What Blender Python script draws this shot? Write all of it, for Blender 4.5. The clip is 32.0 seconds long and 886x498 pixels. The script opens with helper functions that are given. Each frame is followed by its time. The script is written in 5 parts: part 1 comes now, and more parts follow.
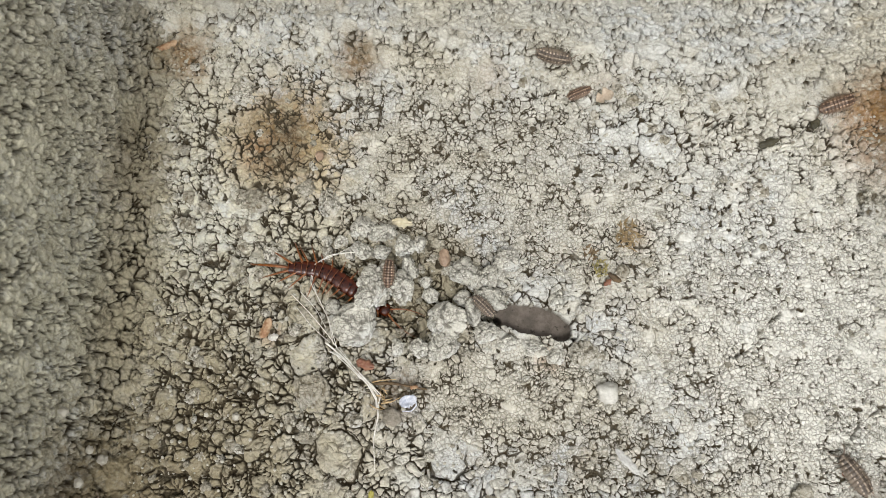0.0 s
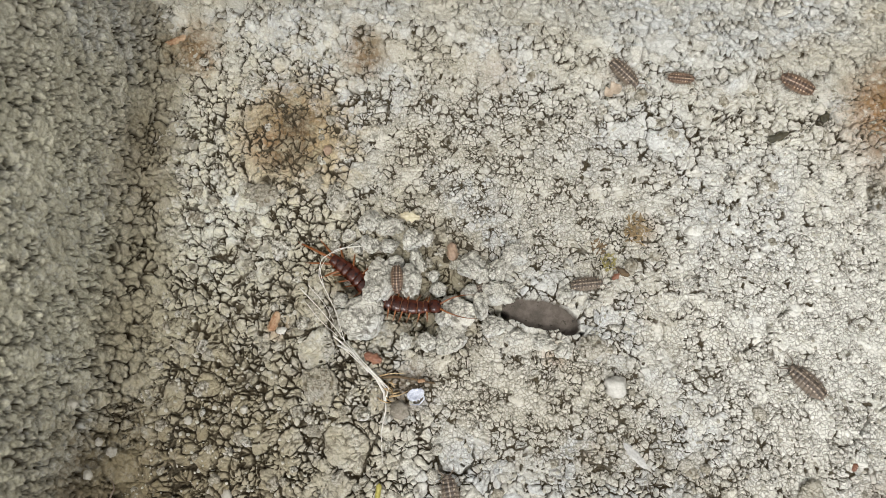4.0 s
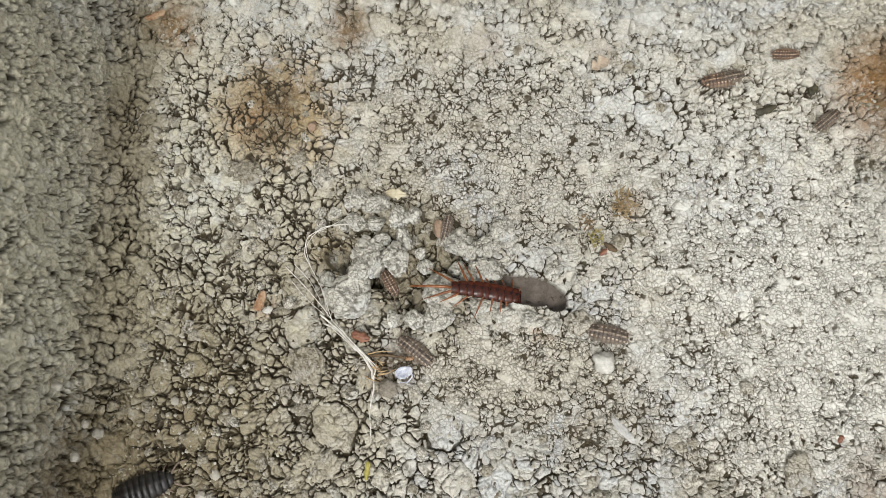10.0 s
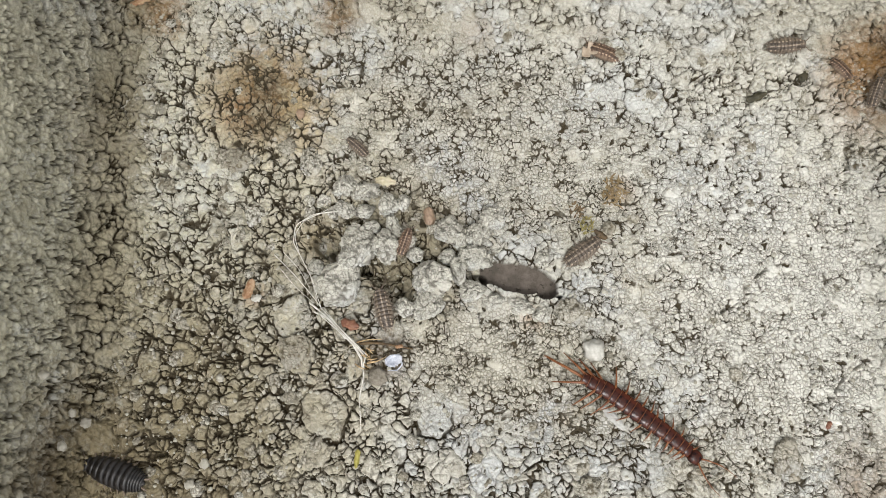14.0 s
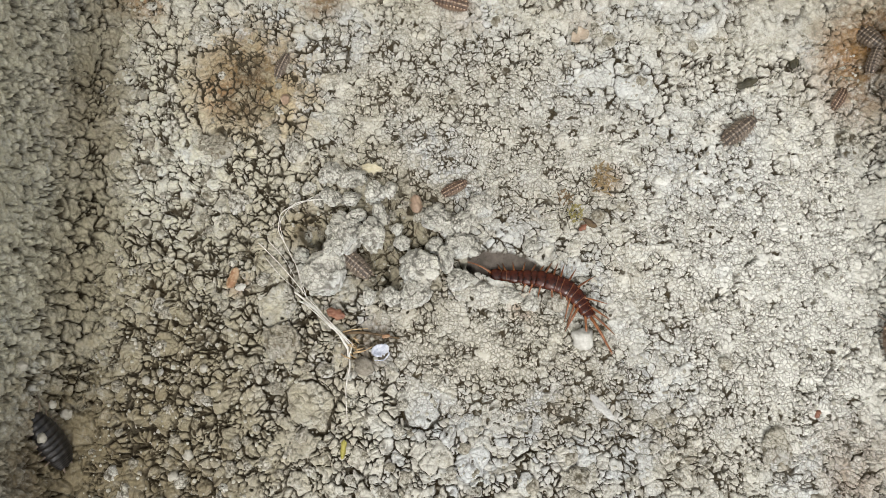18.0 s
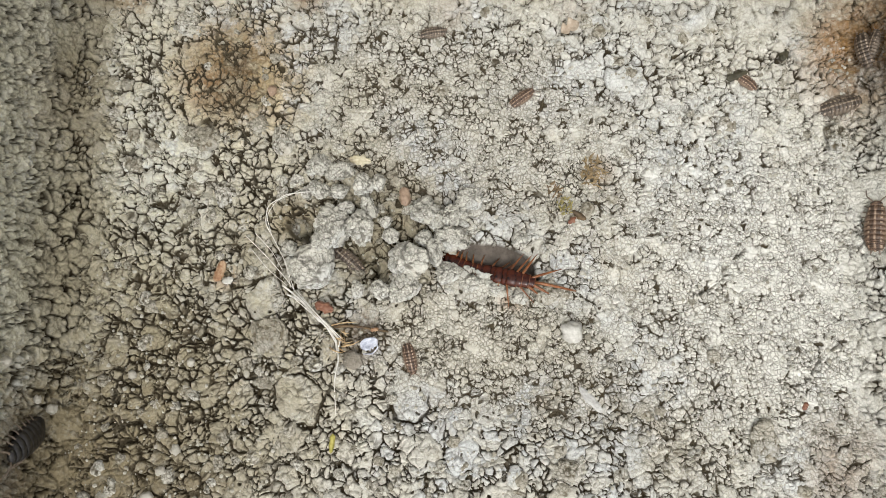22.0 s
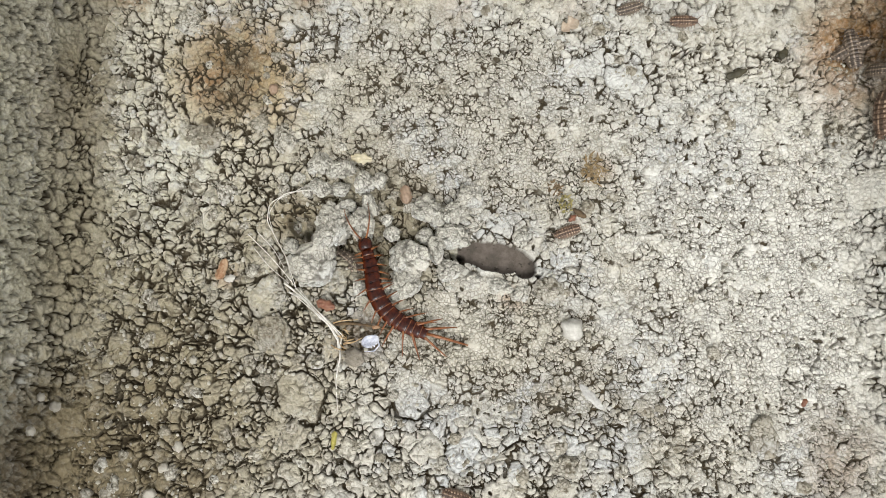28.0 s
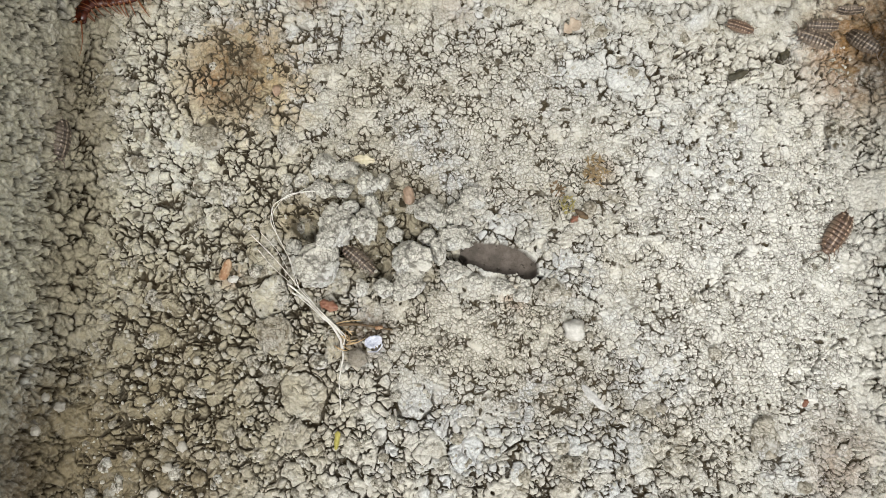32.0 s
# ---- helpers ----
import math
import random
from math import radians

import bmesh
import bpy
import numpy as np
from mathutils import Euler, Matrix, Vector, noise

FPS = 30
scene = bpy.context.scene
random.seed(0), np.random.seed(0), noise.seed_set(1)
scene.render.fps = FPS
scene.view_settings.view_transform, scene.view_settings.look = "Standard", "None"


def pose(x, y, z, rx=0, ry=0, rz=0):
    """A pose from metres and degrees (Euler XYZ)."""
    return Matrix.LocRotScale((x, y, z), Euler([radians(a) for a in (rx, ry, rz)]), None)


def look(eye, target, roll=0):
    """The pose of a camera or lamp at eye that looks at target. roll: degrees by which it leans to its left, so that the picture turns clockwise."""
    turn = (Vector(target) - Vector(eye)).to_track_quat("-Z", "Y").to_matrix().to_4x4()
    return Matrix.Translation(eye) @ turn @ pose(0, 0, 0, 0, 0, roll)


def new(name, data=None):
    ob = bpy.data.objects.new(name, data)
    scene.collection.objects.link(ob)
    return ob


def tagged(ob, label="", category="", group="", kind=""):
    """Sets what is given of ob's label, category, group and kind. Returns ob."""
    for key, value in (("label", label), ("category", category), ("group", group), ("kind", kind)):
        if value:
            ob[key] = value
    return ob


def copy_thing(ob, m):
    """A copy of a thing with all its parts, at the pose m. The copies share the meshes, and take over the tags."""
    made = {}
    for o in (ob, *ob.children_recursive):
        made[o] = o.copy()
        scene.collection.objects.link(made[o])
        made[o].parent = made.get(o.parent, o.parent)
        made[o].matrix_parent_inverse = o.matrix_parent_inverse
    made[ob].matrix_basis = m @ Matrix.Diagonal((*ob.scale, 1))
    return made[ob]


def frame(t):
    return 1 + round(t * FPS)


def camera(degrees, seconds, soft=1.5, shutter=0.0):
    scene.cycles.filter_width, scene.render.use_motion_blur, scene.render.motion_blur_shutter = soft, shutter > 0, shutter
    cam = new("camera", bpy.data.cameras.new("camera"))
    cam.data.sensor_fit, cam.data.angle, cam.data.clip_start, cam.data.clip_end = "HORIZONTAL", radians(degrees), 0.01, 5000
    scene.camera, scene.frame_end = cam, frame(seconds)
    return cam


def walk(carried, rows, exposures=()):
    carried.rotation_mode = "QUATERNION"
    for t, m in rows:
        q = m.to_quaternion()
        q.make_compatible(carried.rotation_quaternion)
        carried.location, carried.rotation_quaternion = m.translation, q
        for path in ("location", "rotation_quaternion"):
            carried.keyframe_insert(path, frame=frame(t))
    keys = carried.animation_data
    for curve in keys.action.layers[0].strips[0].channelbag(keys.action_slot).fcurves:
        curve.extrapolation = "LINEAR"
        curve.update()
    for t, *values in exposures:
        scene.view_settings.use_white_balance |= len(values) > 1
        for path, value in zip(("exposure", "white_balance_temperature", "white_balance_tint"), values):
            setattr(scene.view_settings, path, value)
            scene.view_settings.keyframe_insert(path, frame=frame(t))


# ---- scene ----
# ---------------------------------------------------------------- camera
cam = camera(60, 32.0, soft=0.85)
cam.data.dof.use_dof = True
cam.data.dof.focus_distance = 0.151
cam.data.dof.aperture_fstop = 26.0
PATH = [
    (0, pose(-0.00044, 0.00049, 0.15272, 13.550, 1.496, 0.795)),
    (0.5, pose(-0.00090, 0.00055, 0.15333, 13.520, 1.730, 1.102)),
    (1, pose(-0.00033, 0.00048, 0.15283, 13.709, 2.099, 1.106)),
    (1.5, pose(-0.00050, 0.00029, 0.15382, 13.585, 2.096, 1.065)),
    (2, pose(-0.00081, 0.00029, 0.15329, 13.601, 1.976, 1.032)),
    (2.5, pose(-0.00065, -0.00030, 0.15377, 13.751, 2.042, 1.015)),
    (3, pose(-0.00073, -0.00051, 0.15323, 13.898, 2.046, 1.038)),
    (3.5, pose(-0.00045, -0.00067, 0.15233, 13.708, 2.051, 1.015)),
    (5.5, pose(-0.00083, -0.00042, 0.15336, 13.135, 1.818, 0.804)),
    (6, pose(-0.00062, -0.00002, 0.15304, 12.788, 1.805, 0.695)),
    (6.5, pose(-0.00048, -0.00037, 0.15253, 12.525, 1.705, 0.582)),
    (7, pose(-0.00022, -0.00016, 0.15221, 12.432, 1.782, 0.526)),
    (7.5, pose(-0.00065, 0.00008, 0.15246, 12.220, 1.584, 0.478)),
    (8, pose(-0.00019, 0.00013, 0.15201, 12.019, 1.603, 0.403)),
    (8.5, pose(-0.00028, -0.00014, 0.15182, 11.921, 1.484, 0.338)),
    (9, pose(-0.00031, -0.00030, 0.15156, 11.818, 1.371, 0.315)),
    (9.5, pose(-0.00021, 0.00005, 0.15124, 11.648, 1.352, 0.304)),
    (10, pose(0.00004, -0.00009, 0.15136, 11.690, 1.405, 0.260)),
    (10.5, pose(-0.00027, -0.00006, 0.15112, 11.649, 1.239, 0.229)),
    (11, pose(-0.00023, -0.00018, 0.15143, 11.537, 1.122, 0.174)),
    (11.5, pose(-0.00000, -0.00050, 0.15069, 11.491, 1.056, 0.169)),
    (12, pose(-0.00004, -0.00035, 0.15025, 11.339, 0.952, 0.134)),
    (12.5, pose(0.00001, -0.00042, 0.15067, 11.223, 0.896, 0.127)),
    (13, pose(0.00003, -0.00016, 0.15056, 11.176, 0.870, 0.085)),
    (13.5, pose(-0.00021, -0.00031, 0.15071, 11.118, 0.717, 0.066)),
    (14, pose(0.00020, -0.00067, 0.15063, 11.030, 0.739, 0.058)),
    (14.5, pose(0.00024, -0.00067, 0.15005, 10.875, 0.577, 0.021)),
    (16.5, pose(0.00016, -0.00078, 0.14931, 10.630, 0.205, -0.044)),
    (17, pose(0.00036, -0.00049, 0.14903, 10.465, 0.198, -0.051)),
    (17.5, pose(0.00042, -0.00002, 0.14855, 10.214, 0.010, -0.102)),
    (18, pose(0.00051, -0.00016, 0.14857, 10.106, -0.059, -0.110)),
    (18.5, pose(0.00048, -0.00031, 0.14862, 10.037, -0.235, -0.150)),
    (19, pose(0.00072, -0.00052, 0.14866, 9.920, -0.399, -0.161)),
    (19.5, pose(0.00085, -0.00002, 0.14834, 9.660, -0.487, -0.178)),
    (20, pose(0.00086, -0.00032, 0.14802, 9.682, -0.583, -0.220)),
    (20.5, pose(0.00091, 0.00017, 0.14756, 9.486, -0.690, -0.284)),
    (21, pose(0.00068, 0.00034, 0.14757, 9.384, -0.821, -0.287)),
    (21.5, pose(0.00060, 0.00071, 0.14753, 9.294, -0.853, -0.283)),
    (22, pose(0.00064, 0.00071, 0.14791, 9.291, -0.824, -0.272)),
    (22.5, pose(0.00022, 0.00064, 0.14787, 9.371, -0.929, -0.295)),
    (23, pose(0.00045, 0.00074, 0.14806, 9.373, -0.833, -0.291)),
    (23.5, pose(0.00069, 0.00086, 0.14810, 9.318, -0.728, -0.280)),
    (24, pose(0.00051, 0.00108, 0.14802, 9.266, -0.750, -0.267)),
    (24.5, pose(0.00027, 0.00116, 0.14846, 9.218, -0.822, -0.287)),
    (25, pose(0.00022, 0.00080, 0.14840, 9.337, -0.852, -0.278)),
    (25.5, pose(0.00002, 0.00059, 0.14876, 9.306, -0.954, -0.327)),
    (27.5, pose(0.00024, 0.00087, 0.14873, 9.033, -0.872, -0.313)),
    (28, pose(0.00035, 0.00077, 0.14861, 9.067, -0.848, -0.336)),
    (28.5, pose(0.00021, 0.00055, 0.14843, 9.172, -0.894, -0.324)),
    (29, pose(0.00036, 0.00089, 0.14853, 9.068, -0.824, -0.294)),
    (29.5, pose(0.00062, 0.00086, 0.14845, 9.064, -0.720, -0.319)),
    (30, pose(0.00067, 0.00079, 0.14848, 9.088, -0.688, -0.310)),
    (30.5, pose(0.00046, 0.00128, 0.14884, 8.943, -0.725, -0.298)),
    (31, pose(0.00003, 0.00149, 0.14926, 8.830, -0.848, -0.287)),
    (31.5, pose(0.00020, 0.00148, 0.14910, 8.835, -0.773, -0.295)),
    (32, pose(-0.00021, 0.00127, 0.14927, 8.903, -0.866, -0.314)),
]
walk(cam, PATH, exposures=[(0, 0.24, 6500, 10), (1, 0.29, 6500, 10), (3.5, 0.26, 6500, 10), (6, 0.19, 6500, 10), (12, 0.20, 6500, 10), (20, 0.24, 6500, 10), (25, 0.27, 6500, 10), (32, 0.29, 6500, 10)])

# ---------------------------------------------------------------- light
# A bright overcast sky; the brightest part of it stands high over the shaded side wall (-y, -x).
SUN_AZ, SUN_EL = 181.0, 63.0
world = bpy.data.worlds.new("world")
scene.world = world
world.use_nodes = True
wn = world.node_tree.nodes
sky = wn.new("ShaderNodeTexSky")
sky.sky_type, sky.sun_disc = "NISHITA", False
sky.sun_elevation, sky.sun_rotation = radians(SUN_EL), radians(SUN_AZ)
sky.dust_density, sky.air_density = 3.0, 0.6
grey = wn.new("ShaderNodeHueSaturation")
grey.inputs["Saturation"].default_value = 0.08
world.node_tree.links.new(sky.outputs[0], grey.inputs["Color"])
world.node_tree.links.new(grey.outputs[0], wn["Background"].inputs[0])
wn["Background"].inputs[1].default_value = 0.21
sun = new("sun", bpy.data.lights.new("sun", "SUN"))
sun.data.energy, sun.data.angle, sun.data.color = 0.85, radians(14), (1.0, 0.985, 0.955)
az, el = radians(SUN_AZ), radians(SUN_EL)
SUN_WAY = Vector((math.sin(az) * math.cos(el), math.cos(az) * math.cos(el), math.sin(el)))
sun.matrix_world = look(SUN_WAY * 2.0, (0, 0, 0))

MM = 0.001


# ---------------------------------------------------------------- materials
class Nodes:
    """A small writer of node materials."""

    def __init__(self, name):
        self.mat = bpy.data.materials.new(name)
        self.mat.use_nodes = True
        self.tree = self.mat.node_tree
        self.bsdf = self.tree.nodes["Principled BSDF"]
        self.coord = self.tree.nodes.new("ShaderNodeTexCoord").outputs["Object"]

    def node(self, kind, inputs=(), **settings):
        n = self.tree.nodes.new(kind)
        for key, value in settings.items():
            setattr(n, key, value)
        for key, value in dict(inputs).items():
            if isinstance(value, bpy.types.NodeSocket):
                self.tree.links.new(value, n.inputs[key])
            else:
                n.inputs[key].default_value = value
        return n

    def noise(self, scale, detail=4.0, rough=0.55, coord=None):
        return self.node("ShaderNodeTexNoise", {"Vector": coord or self.coord, "Scale": scale, "Detail": detail, "Roughness": rough}).outputs["Fac"]

    def voronoi(self, scale, feature="F1", coord=None):
        return self.node("ShaderNodeTexVoronoi", {"Vector": coord or self.coord, "Scale": scale}, feature=feature)

    def math(self, op, a, b=0.0, c=0.0):
        return self.node("ShaderNodeMath", {0: a, 1: b, 2: c}, operation=op).outputs[0]

    def span(self, value, lo, hi, out_lo=0.0, out_hi=1.0):
        return self.node("ShaderNodeMapRange", {0: value, 1: lo, 2: hi, 3: out_lo, 4: out_hi}, interpolation_type="SMOOTHSTEP").outputs[0]

    def mix(self, fac, a, b, blend="MIX"):
        n = self.node("ShaderNodeMix", {0: fac}, data_type="RGBA", blend_type=blend)
        for key, value in ((6, a), (7, b)):
            if isinstance(value, bpy.types.NodeSocket):
                self.tree.links.new(value, n.inputs[key])
            else:
                n.inputs[key].default_value = (*value, 1.0)
        return n.outputs[2]

    def attribute(self, name):
        return self.node("ShaderNodeAttribute", attribute_name=name).outputs["Fac"]

    def random(self):
        return self.node("ShaderNodeObjectInfo").outputs["Random"]

    def bump(self, height, depth, strength=1.0, normal=None):
        inputs = {"Height": height, "Distance": depth, "Strength": strength}
        if normal:
            inputs["Normal"] = normal
        return self.node("ShaderNodeBump", inputs).outputs[0]

    def done(self, colour, rough, normal=None, **more):
        for key, value in {"Base Color": colour, "Roughness": rough, **more}.items():
            if isinstance(value, bpy.types.NodeSocket):
                self.tree.links.new(value, self.bsdf.inputs[key])
            elif isinstance(value, tuple):
                self.bsdf.inputs[key].default_value = (*value, 1.0) if len(value) == 3 else value
            else:
                self.bsdf.inputs[key].default_value = value
        if normal:
            self.tree.links.new(normal, self.bsdf.inputs["Normal"])
        return self.mat


def spot(n, x, y, r, z=0.0, ragged=0.9):
    """A ragged patch of stain or painted shading round a place, as a factor; millimetres."""
    away = n.node("ShaderNodeVectorMath", {0: n.coord, 1: (x * MM, y * MM, z * MM)}, operation="DISTANCE").outputs["Value"]
    wob = n.math("MULTIPLY_ADD", n.noise(300.0, 7.0, 0.75), ragged * 2.4 * r * MM, -ragged * 1.2 * r * MM)
    soft = n.span(n.math("ADD", away, wob), 1.25 * r * MM, 0.25 * r * MM)
    return n.math("MULTIPLY", soft, n.span(n.noise(800.0, 5.0, 0.75), 0.36, 0.56, 0.45, 1.0))


# Ragged stains, and patches whose colour carries shade or brightness.
STAINS_AND_SHADING = (  # x, y, z, radius, strength, colour
    (-39.5, 60.5, 0, 15.5, 0.9, (0.27, 0.175, 0.065)), (-40.5, 60.5, 0, 11.5, 1.0, (0.15, 0.084, 0.025)), (-44.0, 58.0, 0, 5.0, 0.8, (0.28, 0.125, 0.035)), (-38.0, 62.5, 0, 4.5, 1.0, (0.07, 0.036, 0.012)), (-40.5, 57.0, 0, 5.5, 1.0, (0.085, 0.044, 0.014)), (-33.0, 55.0, 0, 3.0, 0.8, (0.08, 0.055, 0.025)), (-31.0, 59.0, 0, 5.0, 0.5, (0.40, 0.30, 0.15)), (-30.0, 51.0, 0, 5.0, 0.5, (0.36, 0.26, 0.13)),
    # (-71, -12) is brown dirt with corner shade painted in.
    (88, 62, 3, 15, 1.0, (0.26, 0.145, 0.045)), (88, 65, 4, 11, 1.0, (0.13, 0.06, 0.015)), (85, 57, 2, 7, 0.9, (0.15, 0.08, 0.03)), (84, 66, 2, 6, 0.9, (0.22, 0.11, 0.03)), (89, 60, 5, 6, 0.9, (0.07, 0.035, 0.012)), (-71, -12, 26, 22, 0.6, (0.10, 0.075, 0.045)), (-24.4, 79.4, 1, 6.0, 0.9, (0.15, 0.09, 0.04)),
    # Includes the dark and brown patches along the west wall's foot.
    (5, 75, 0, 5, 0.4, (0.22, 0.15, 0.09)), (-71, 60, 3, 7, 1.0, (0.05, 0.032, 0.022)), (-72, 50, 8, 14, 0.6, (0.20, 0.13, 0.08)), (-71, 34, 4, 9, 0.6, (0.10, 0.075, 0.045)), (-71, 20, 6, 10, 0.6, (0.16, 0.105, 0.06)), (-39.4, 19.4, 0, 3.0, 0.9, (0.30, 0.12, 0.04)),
    (78.5, -13, 0, 9.0, 1.0, (0.18, 0.11, 0.05)), (79, -11, 0, 5.5, 1.0, (0.09, 0.05, 0.02)), (76, -19, 0, 6.0, 0.7, (0.16, 0.09, 0.045)), (-14.5, 7.5, 0, 6.0, 0.8, (0.13, 0.09, 0.05)), (34, 40, 0, 4.0, 0.5, (0.30, 0.20, 0.10)), (-24, 10, 0, 11, 0.45, (0.30, 0.245, 0.15)), (-26.8, 30.6, 0, 6.0, 0.9, (0.17, 0.115, 0.05)), (-9, 28, 0, 16, 0.35, (0.26, 0.205, 0.115)), (-50, 8, 0, 8, 0.55, (0.14, 0.09, 0.045)),
    (76.5, 21, 0, 3, 0.5, (0.28, 0.27, 0.11)), (34, 40.5, 0, 3.4, 0.7, (0.20, 0.12, 0.05)), (16, 15, 0, 3, 0.45, (0.36, 0.22, 0.13)),
    # (76, 18) paints the lit east floor paler; (-76, 25) lifts the shaded wall.
    (76, 18, 0, 46, 1.0, (0.75, 0.735, 0.66)), (38, 62, 0, 40, 0.35, (0.66, 0.665, 0.625)), (-55, 35, 0, 14, 0.35, (0.44, 0.47, 0.49)), (-76, 25, 34, 66, 0.9, (0.63, 0.60, 0.45)),
    (-12, 8, 0, 5, 0.7, (0.10, 0.07, 0.045)), (-62, 80, 2, 7, 0.9, (0.18, 0.10, 0.04)), (30, 73, 1, 5, 0.3, (0.26, 0.19, 0.12)),
    # Dark corner patches: some dirt, and the corner's shade painted on.
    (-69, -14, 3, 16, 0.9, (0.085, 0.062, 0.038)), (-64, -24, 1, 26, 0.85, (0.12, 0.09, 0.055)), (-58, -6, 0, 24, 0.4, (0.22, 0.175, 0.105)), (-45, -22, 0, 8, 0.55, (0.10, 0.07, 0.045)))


def concrete(name, stained=True, toned=True):
    n = Nodes(name)
    tone = n.attribute("tone") if toned else n.random()
    cool = n.noise(38.0, 3.0)
    base = n.mix(n.span(cool, 0.40, 0.62), (0.56, 0.53, 0.43), (0.585, 0.60, 0.585))
    base = n.mix(n.span(tone, 0.0, 1.0, 0.0, 0.8), base, n.mix(n.noise(160.0, 2.0), (0.72, 0.69, 0.60), (0.38, 0.35, 0.265)))
    base = n.mix(n.math("MULTIPLY", n.span(n.noise(64.0, 6.0, 0.7), 0.56, 0.72), 0.4), base, (0.36, 0.265, 0.14))
    speck = n.span(n.noise(1500.0, 5.0, 0.8), 0.56, 0.70)
    base = n.mix(n.math("MULTIPLY", speck, 0.5), base, (0.17, 0.145, 0.10))
    base = n.mix(n.math("MULTIPLY", n.span(n.noise(1200.0, 4.0, 0.75), 0.55, 0.42), 0.25), base, (0.76, 0.74, 0.67))
    if stained:
        for x, y, z, r, k, colour in STAINS_AND_SHADING:
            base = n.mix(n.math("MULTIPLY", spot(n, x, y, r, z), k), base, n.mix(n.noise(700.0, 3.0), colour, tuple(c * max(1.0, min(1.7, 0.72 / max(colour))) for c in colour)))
    if toned:
        # Brown wash of grime, also carrying shade painted into the corner and pile.
        dirt = n.span(n.math("ADD", n.attribute("grime_shade"), n.math("MULTIPLY_ADD", n.noise(240.0, 6.0, 0.75), 1.6, -0.8)), 0.15, 1.0)
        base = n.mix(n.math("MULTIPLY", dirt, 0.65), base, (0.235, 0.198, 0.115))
        # Joints and pits take dark dirt that doubles as painted crevice shade.
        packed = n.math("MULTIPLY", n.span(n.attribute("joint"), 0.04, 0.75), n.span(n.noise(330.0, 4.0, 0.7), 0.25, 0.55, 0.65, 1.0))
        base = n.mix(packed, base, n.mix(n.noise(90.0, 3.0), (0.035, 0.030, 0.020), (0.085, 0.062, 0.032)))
    # A fine craze of hairline cracks over the grains.
    bent = n.node("ShaderNodeVectorMath", {0: n.coord, 1: n.node("ShaderNodeVectorMath", {0: n.node("ShaderNodeTexNoise", {"Vector": n.coord, "Scale": 900.0, "Detail": 2.0}).outputs["Color"], 1: (0.0009, 0.0009, 0.0009)}, operation="MULTIPLY").outputs[0]}, operation="ADD").outputs[0]
    hair = n.span(n.voronoi(1250.0, "DISTANCE_TO_EDGE", bent).outputs["Distance"], 0.0, 0.15)
    hair = n.math("MAXIMUM", hair, n.span(n.noise(260.0, 3.0, 0.6), 0.48, 0.68))
    craze = n.attribute("craze") if toned else 0.3
    cracked = n.math("MULTIPLY", n.math("SUBTRACT", 1.0, hair), craze)
    base = n.mix(n.math("MULTIPLY", cracked, 0.55), base, (0.15, 0.125, 0.08))
    height = n.math("ADD", n.math("MULTIPLY", n.noise(1900.0, 6.0, 0.7), 0.6), n.math("MULTIPLY", cracked, -0.7))
    if toned:
        height = n.math("MULTIPLY", height, n.math("SUBTRACT", 1.0, n.math("MULTIPLY", n.attribute("clay"), 0.65)))
    n.bsdf.inputs["Specular IOR Level"].default_value = 0.2
    return n, base, n.bump(height, 0.0003, 1.0)


n, base, normal = concrete("concrete")
# Brown clay, darkened to put the cavity's shade into its colour.
clay = n.mix(n.span(n.noise(420.0, 6.0, 0.7), 0.3, 0.7), (0.078, 0.066, 0.054), (0.15, 0.126, 0.104))
# Dark specks stand in for shaded pits.
clay = n.mix(n.math("MULTIPLY", n.span(n.noise(900.0, 3.0, 0.6), 0.60, 0.68), 0.7), clay, (0.03, 0.026, 0.02))
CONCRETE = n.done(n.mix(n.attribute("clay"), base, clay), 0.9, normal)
n, base, normal = concrete("lump_concrete", stained=False)
PALE_LUMP = n.done(n.mix(0.25, base, (0.70, 0.69, 0.62)), 0.92, normal)
n, base, normal = concrete("crumb_concrete", stained=False)
LUMP = n.done(n.mix(n.span(n.random(), 0.1, 1.0, 0.0, 0.6), base, (0.27, 0.235, 0.165)), 0.92, normal)
n, base, normal = concrete("crumbled_concrete", stained=False, toned=False)
CRUMB = n.done(base, 0.92, normal)

n = Nodes("soil")
SOIL = n.done(n.mix(n.noise(120.0, 6.0), (0.05, 0.04, 0.03), (0.12, 0.10, 0.075)), 0.95, n.bump(n.noise(300.0, 6.0), 0.002))

n = Nodes("white_pebble")
WHITE = n.done(n.mix(n.noise(900.0, 4.0), (0.33, 0.305, 0.24), (0.47, 0.445, 0.38)), 0.55, n.bump(n.noise(1500.0, 4.0), 0.0002))


def plain(name, a, b, rough=0.7, scale=900.0, depth=0.00015, **more):
    n = Nodes(name)
    return n.done(n.mix(n.span(n.noise(scale, 4.0, 0.65), 0.3, 0.7), a, b), rough, n.bump(n.noise(2.2 * scale, 4.0), depth), **more)


n = Nodes("grit")
lone = n.node("ShaderNodeNewGeometry").outputs["Random Per Island"]
GRIT = n.done(n.mix(n.noise(900.0), n.mix(n.span(lone, 0.55, 1.0), (0.50, 0.48, 0.40), (0.20, 0.165, 0.11)), (0.42, 0.40, 0.33)), 0.9, n.bump(n.noise(2500.0), 0.0001))
FIBRE = plain("dry_fibre", (0.55, 0.52, 0.45), (0.78, 0.76, 0.70), 0.6)
STALK = plain("bleached_stalk", (0.30, 0.21, 0.11), (0.62, 0.585, 0.51), 0.7, 420.0)
PALE = plain("pale_dust", (0.40, 0.39, 0.36), (0.55, 0.54, 0.50), 0.9, 700.0, 0.0004)
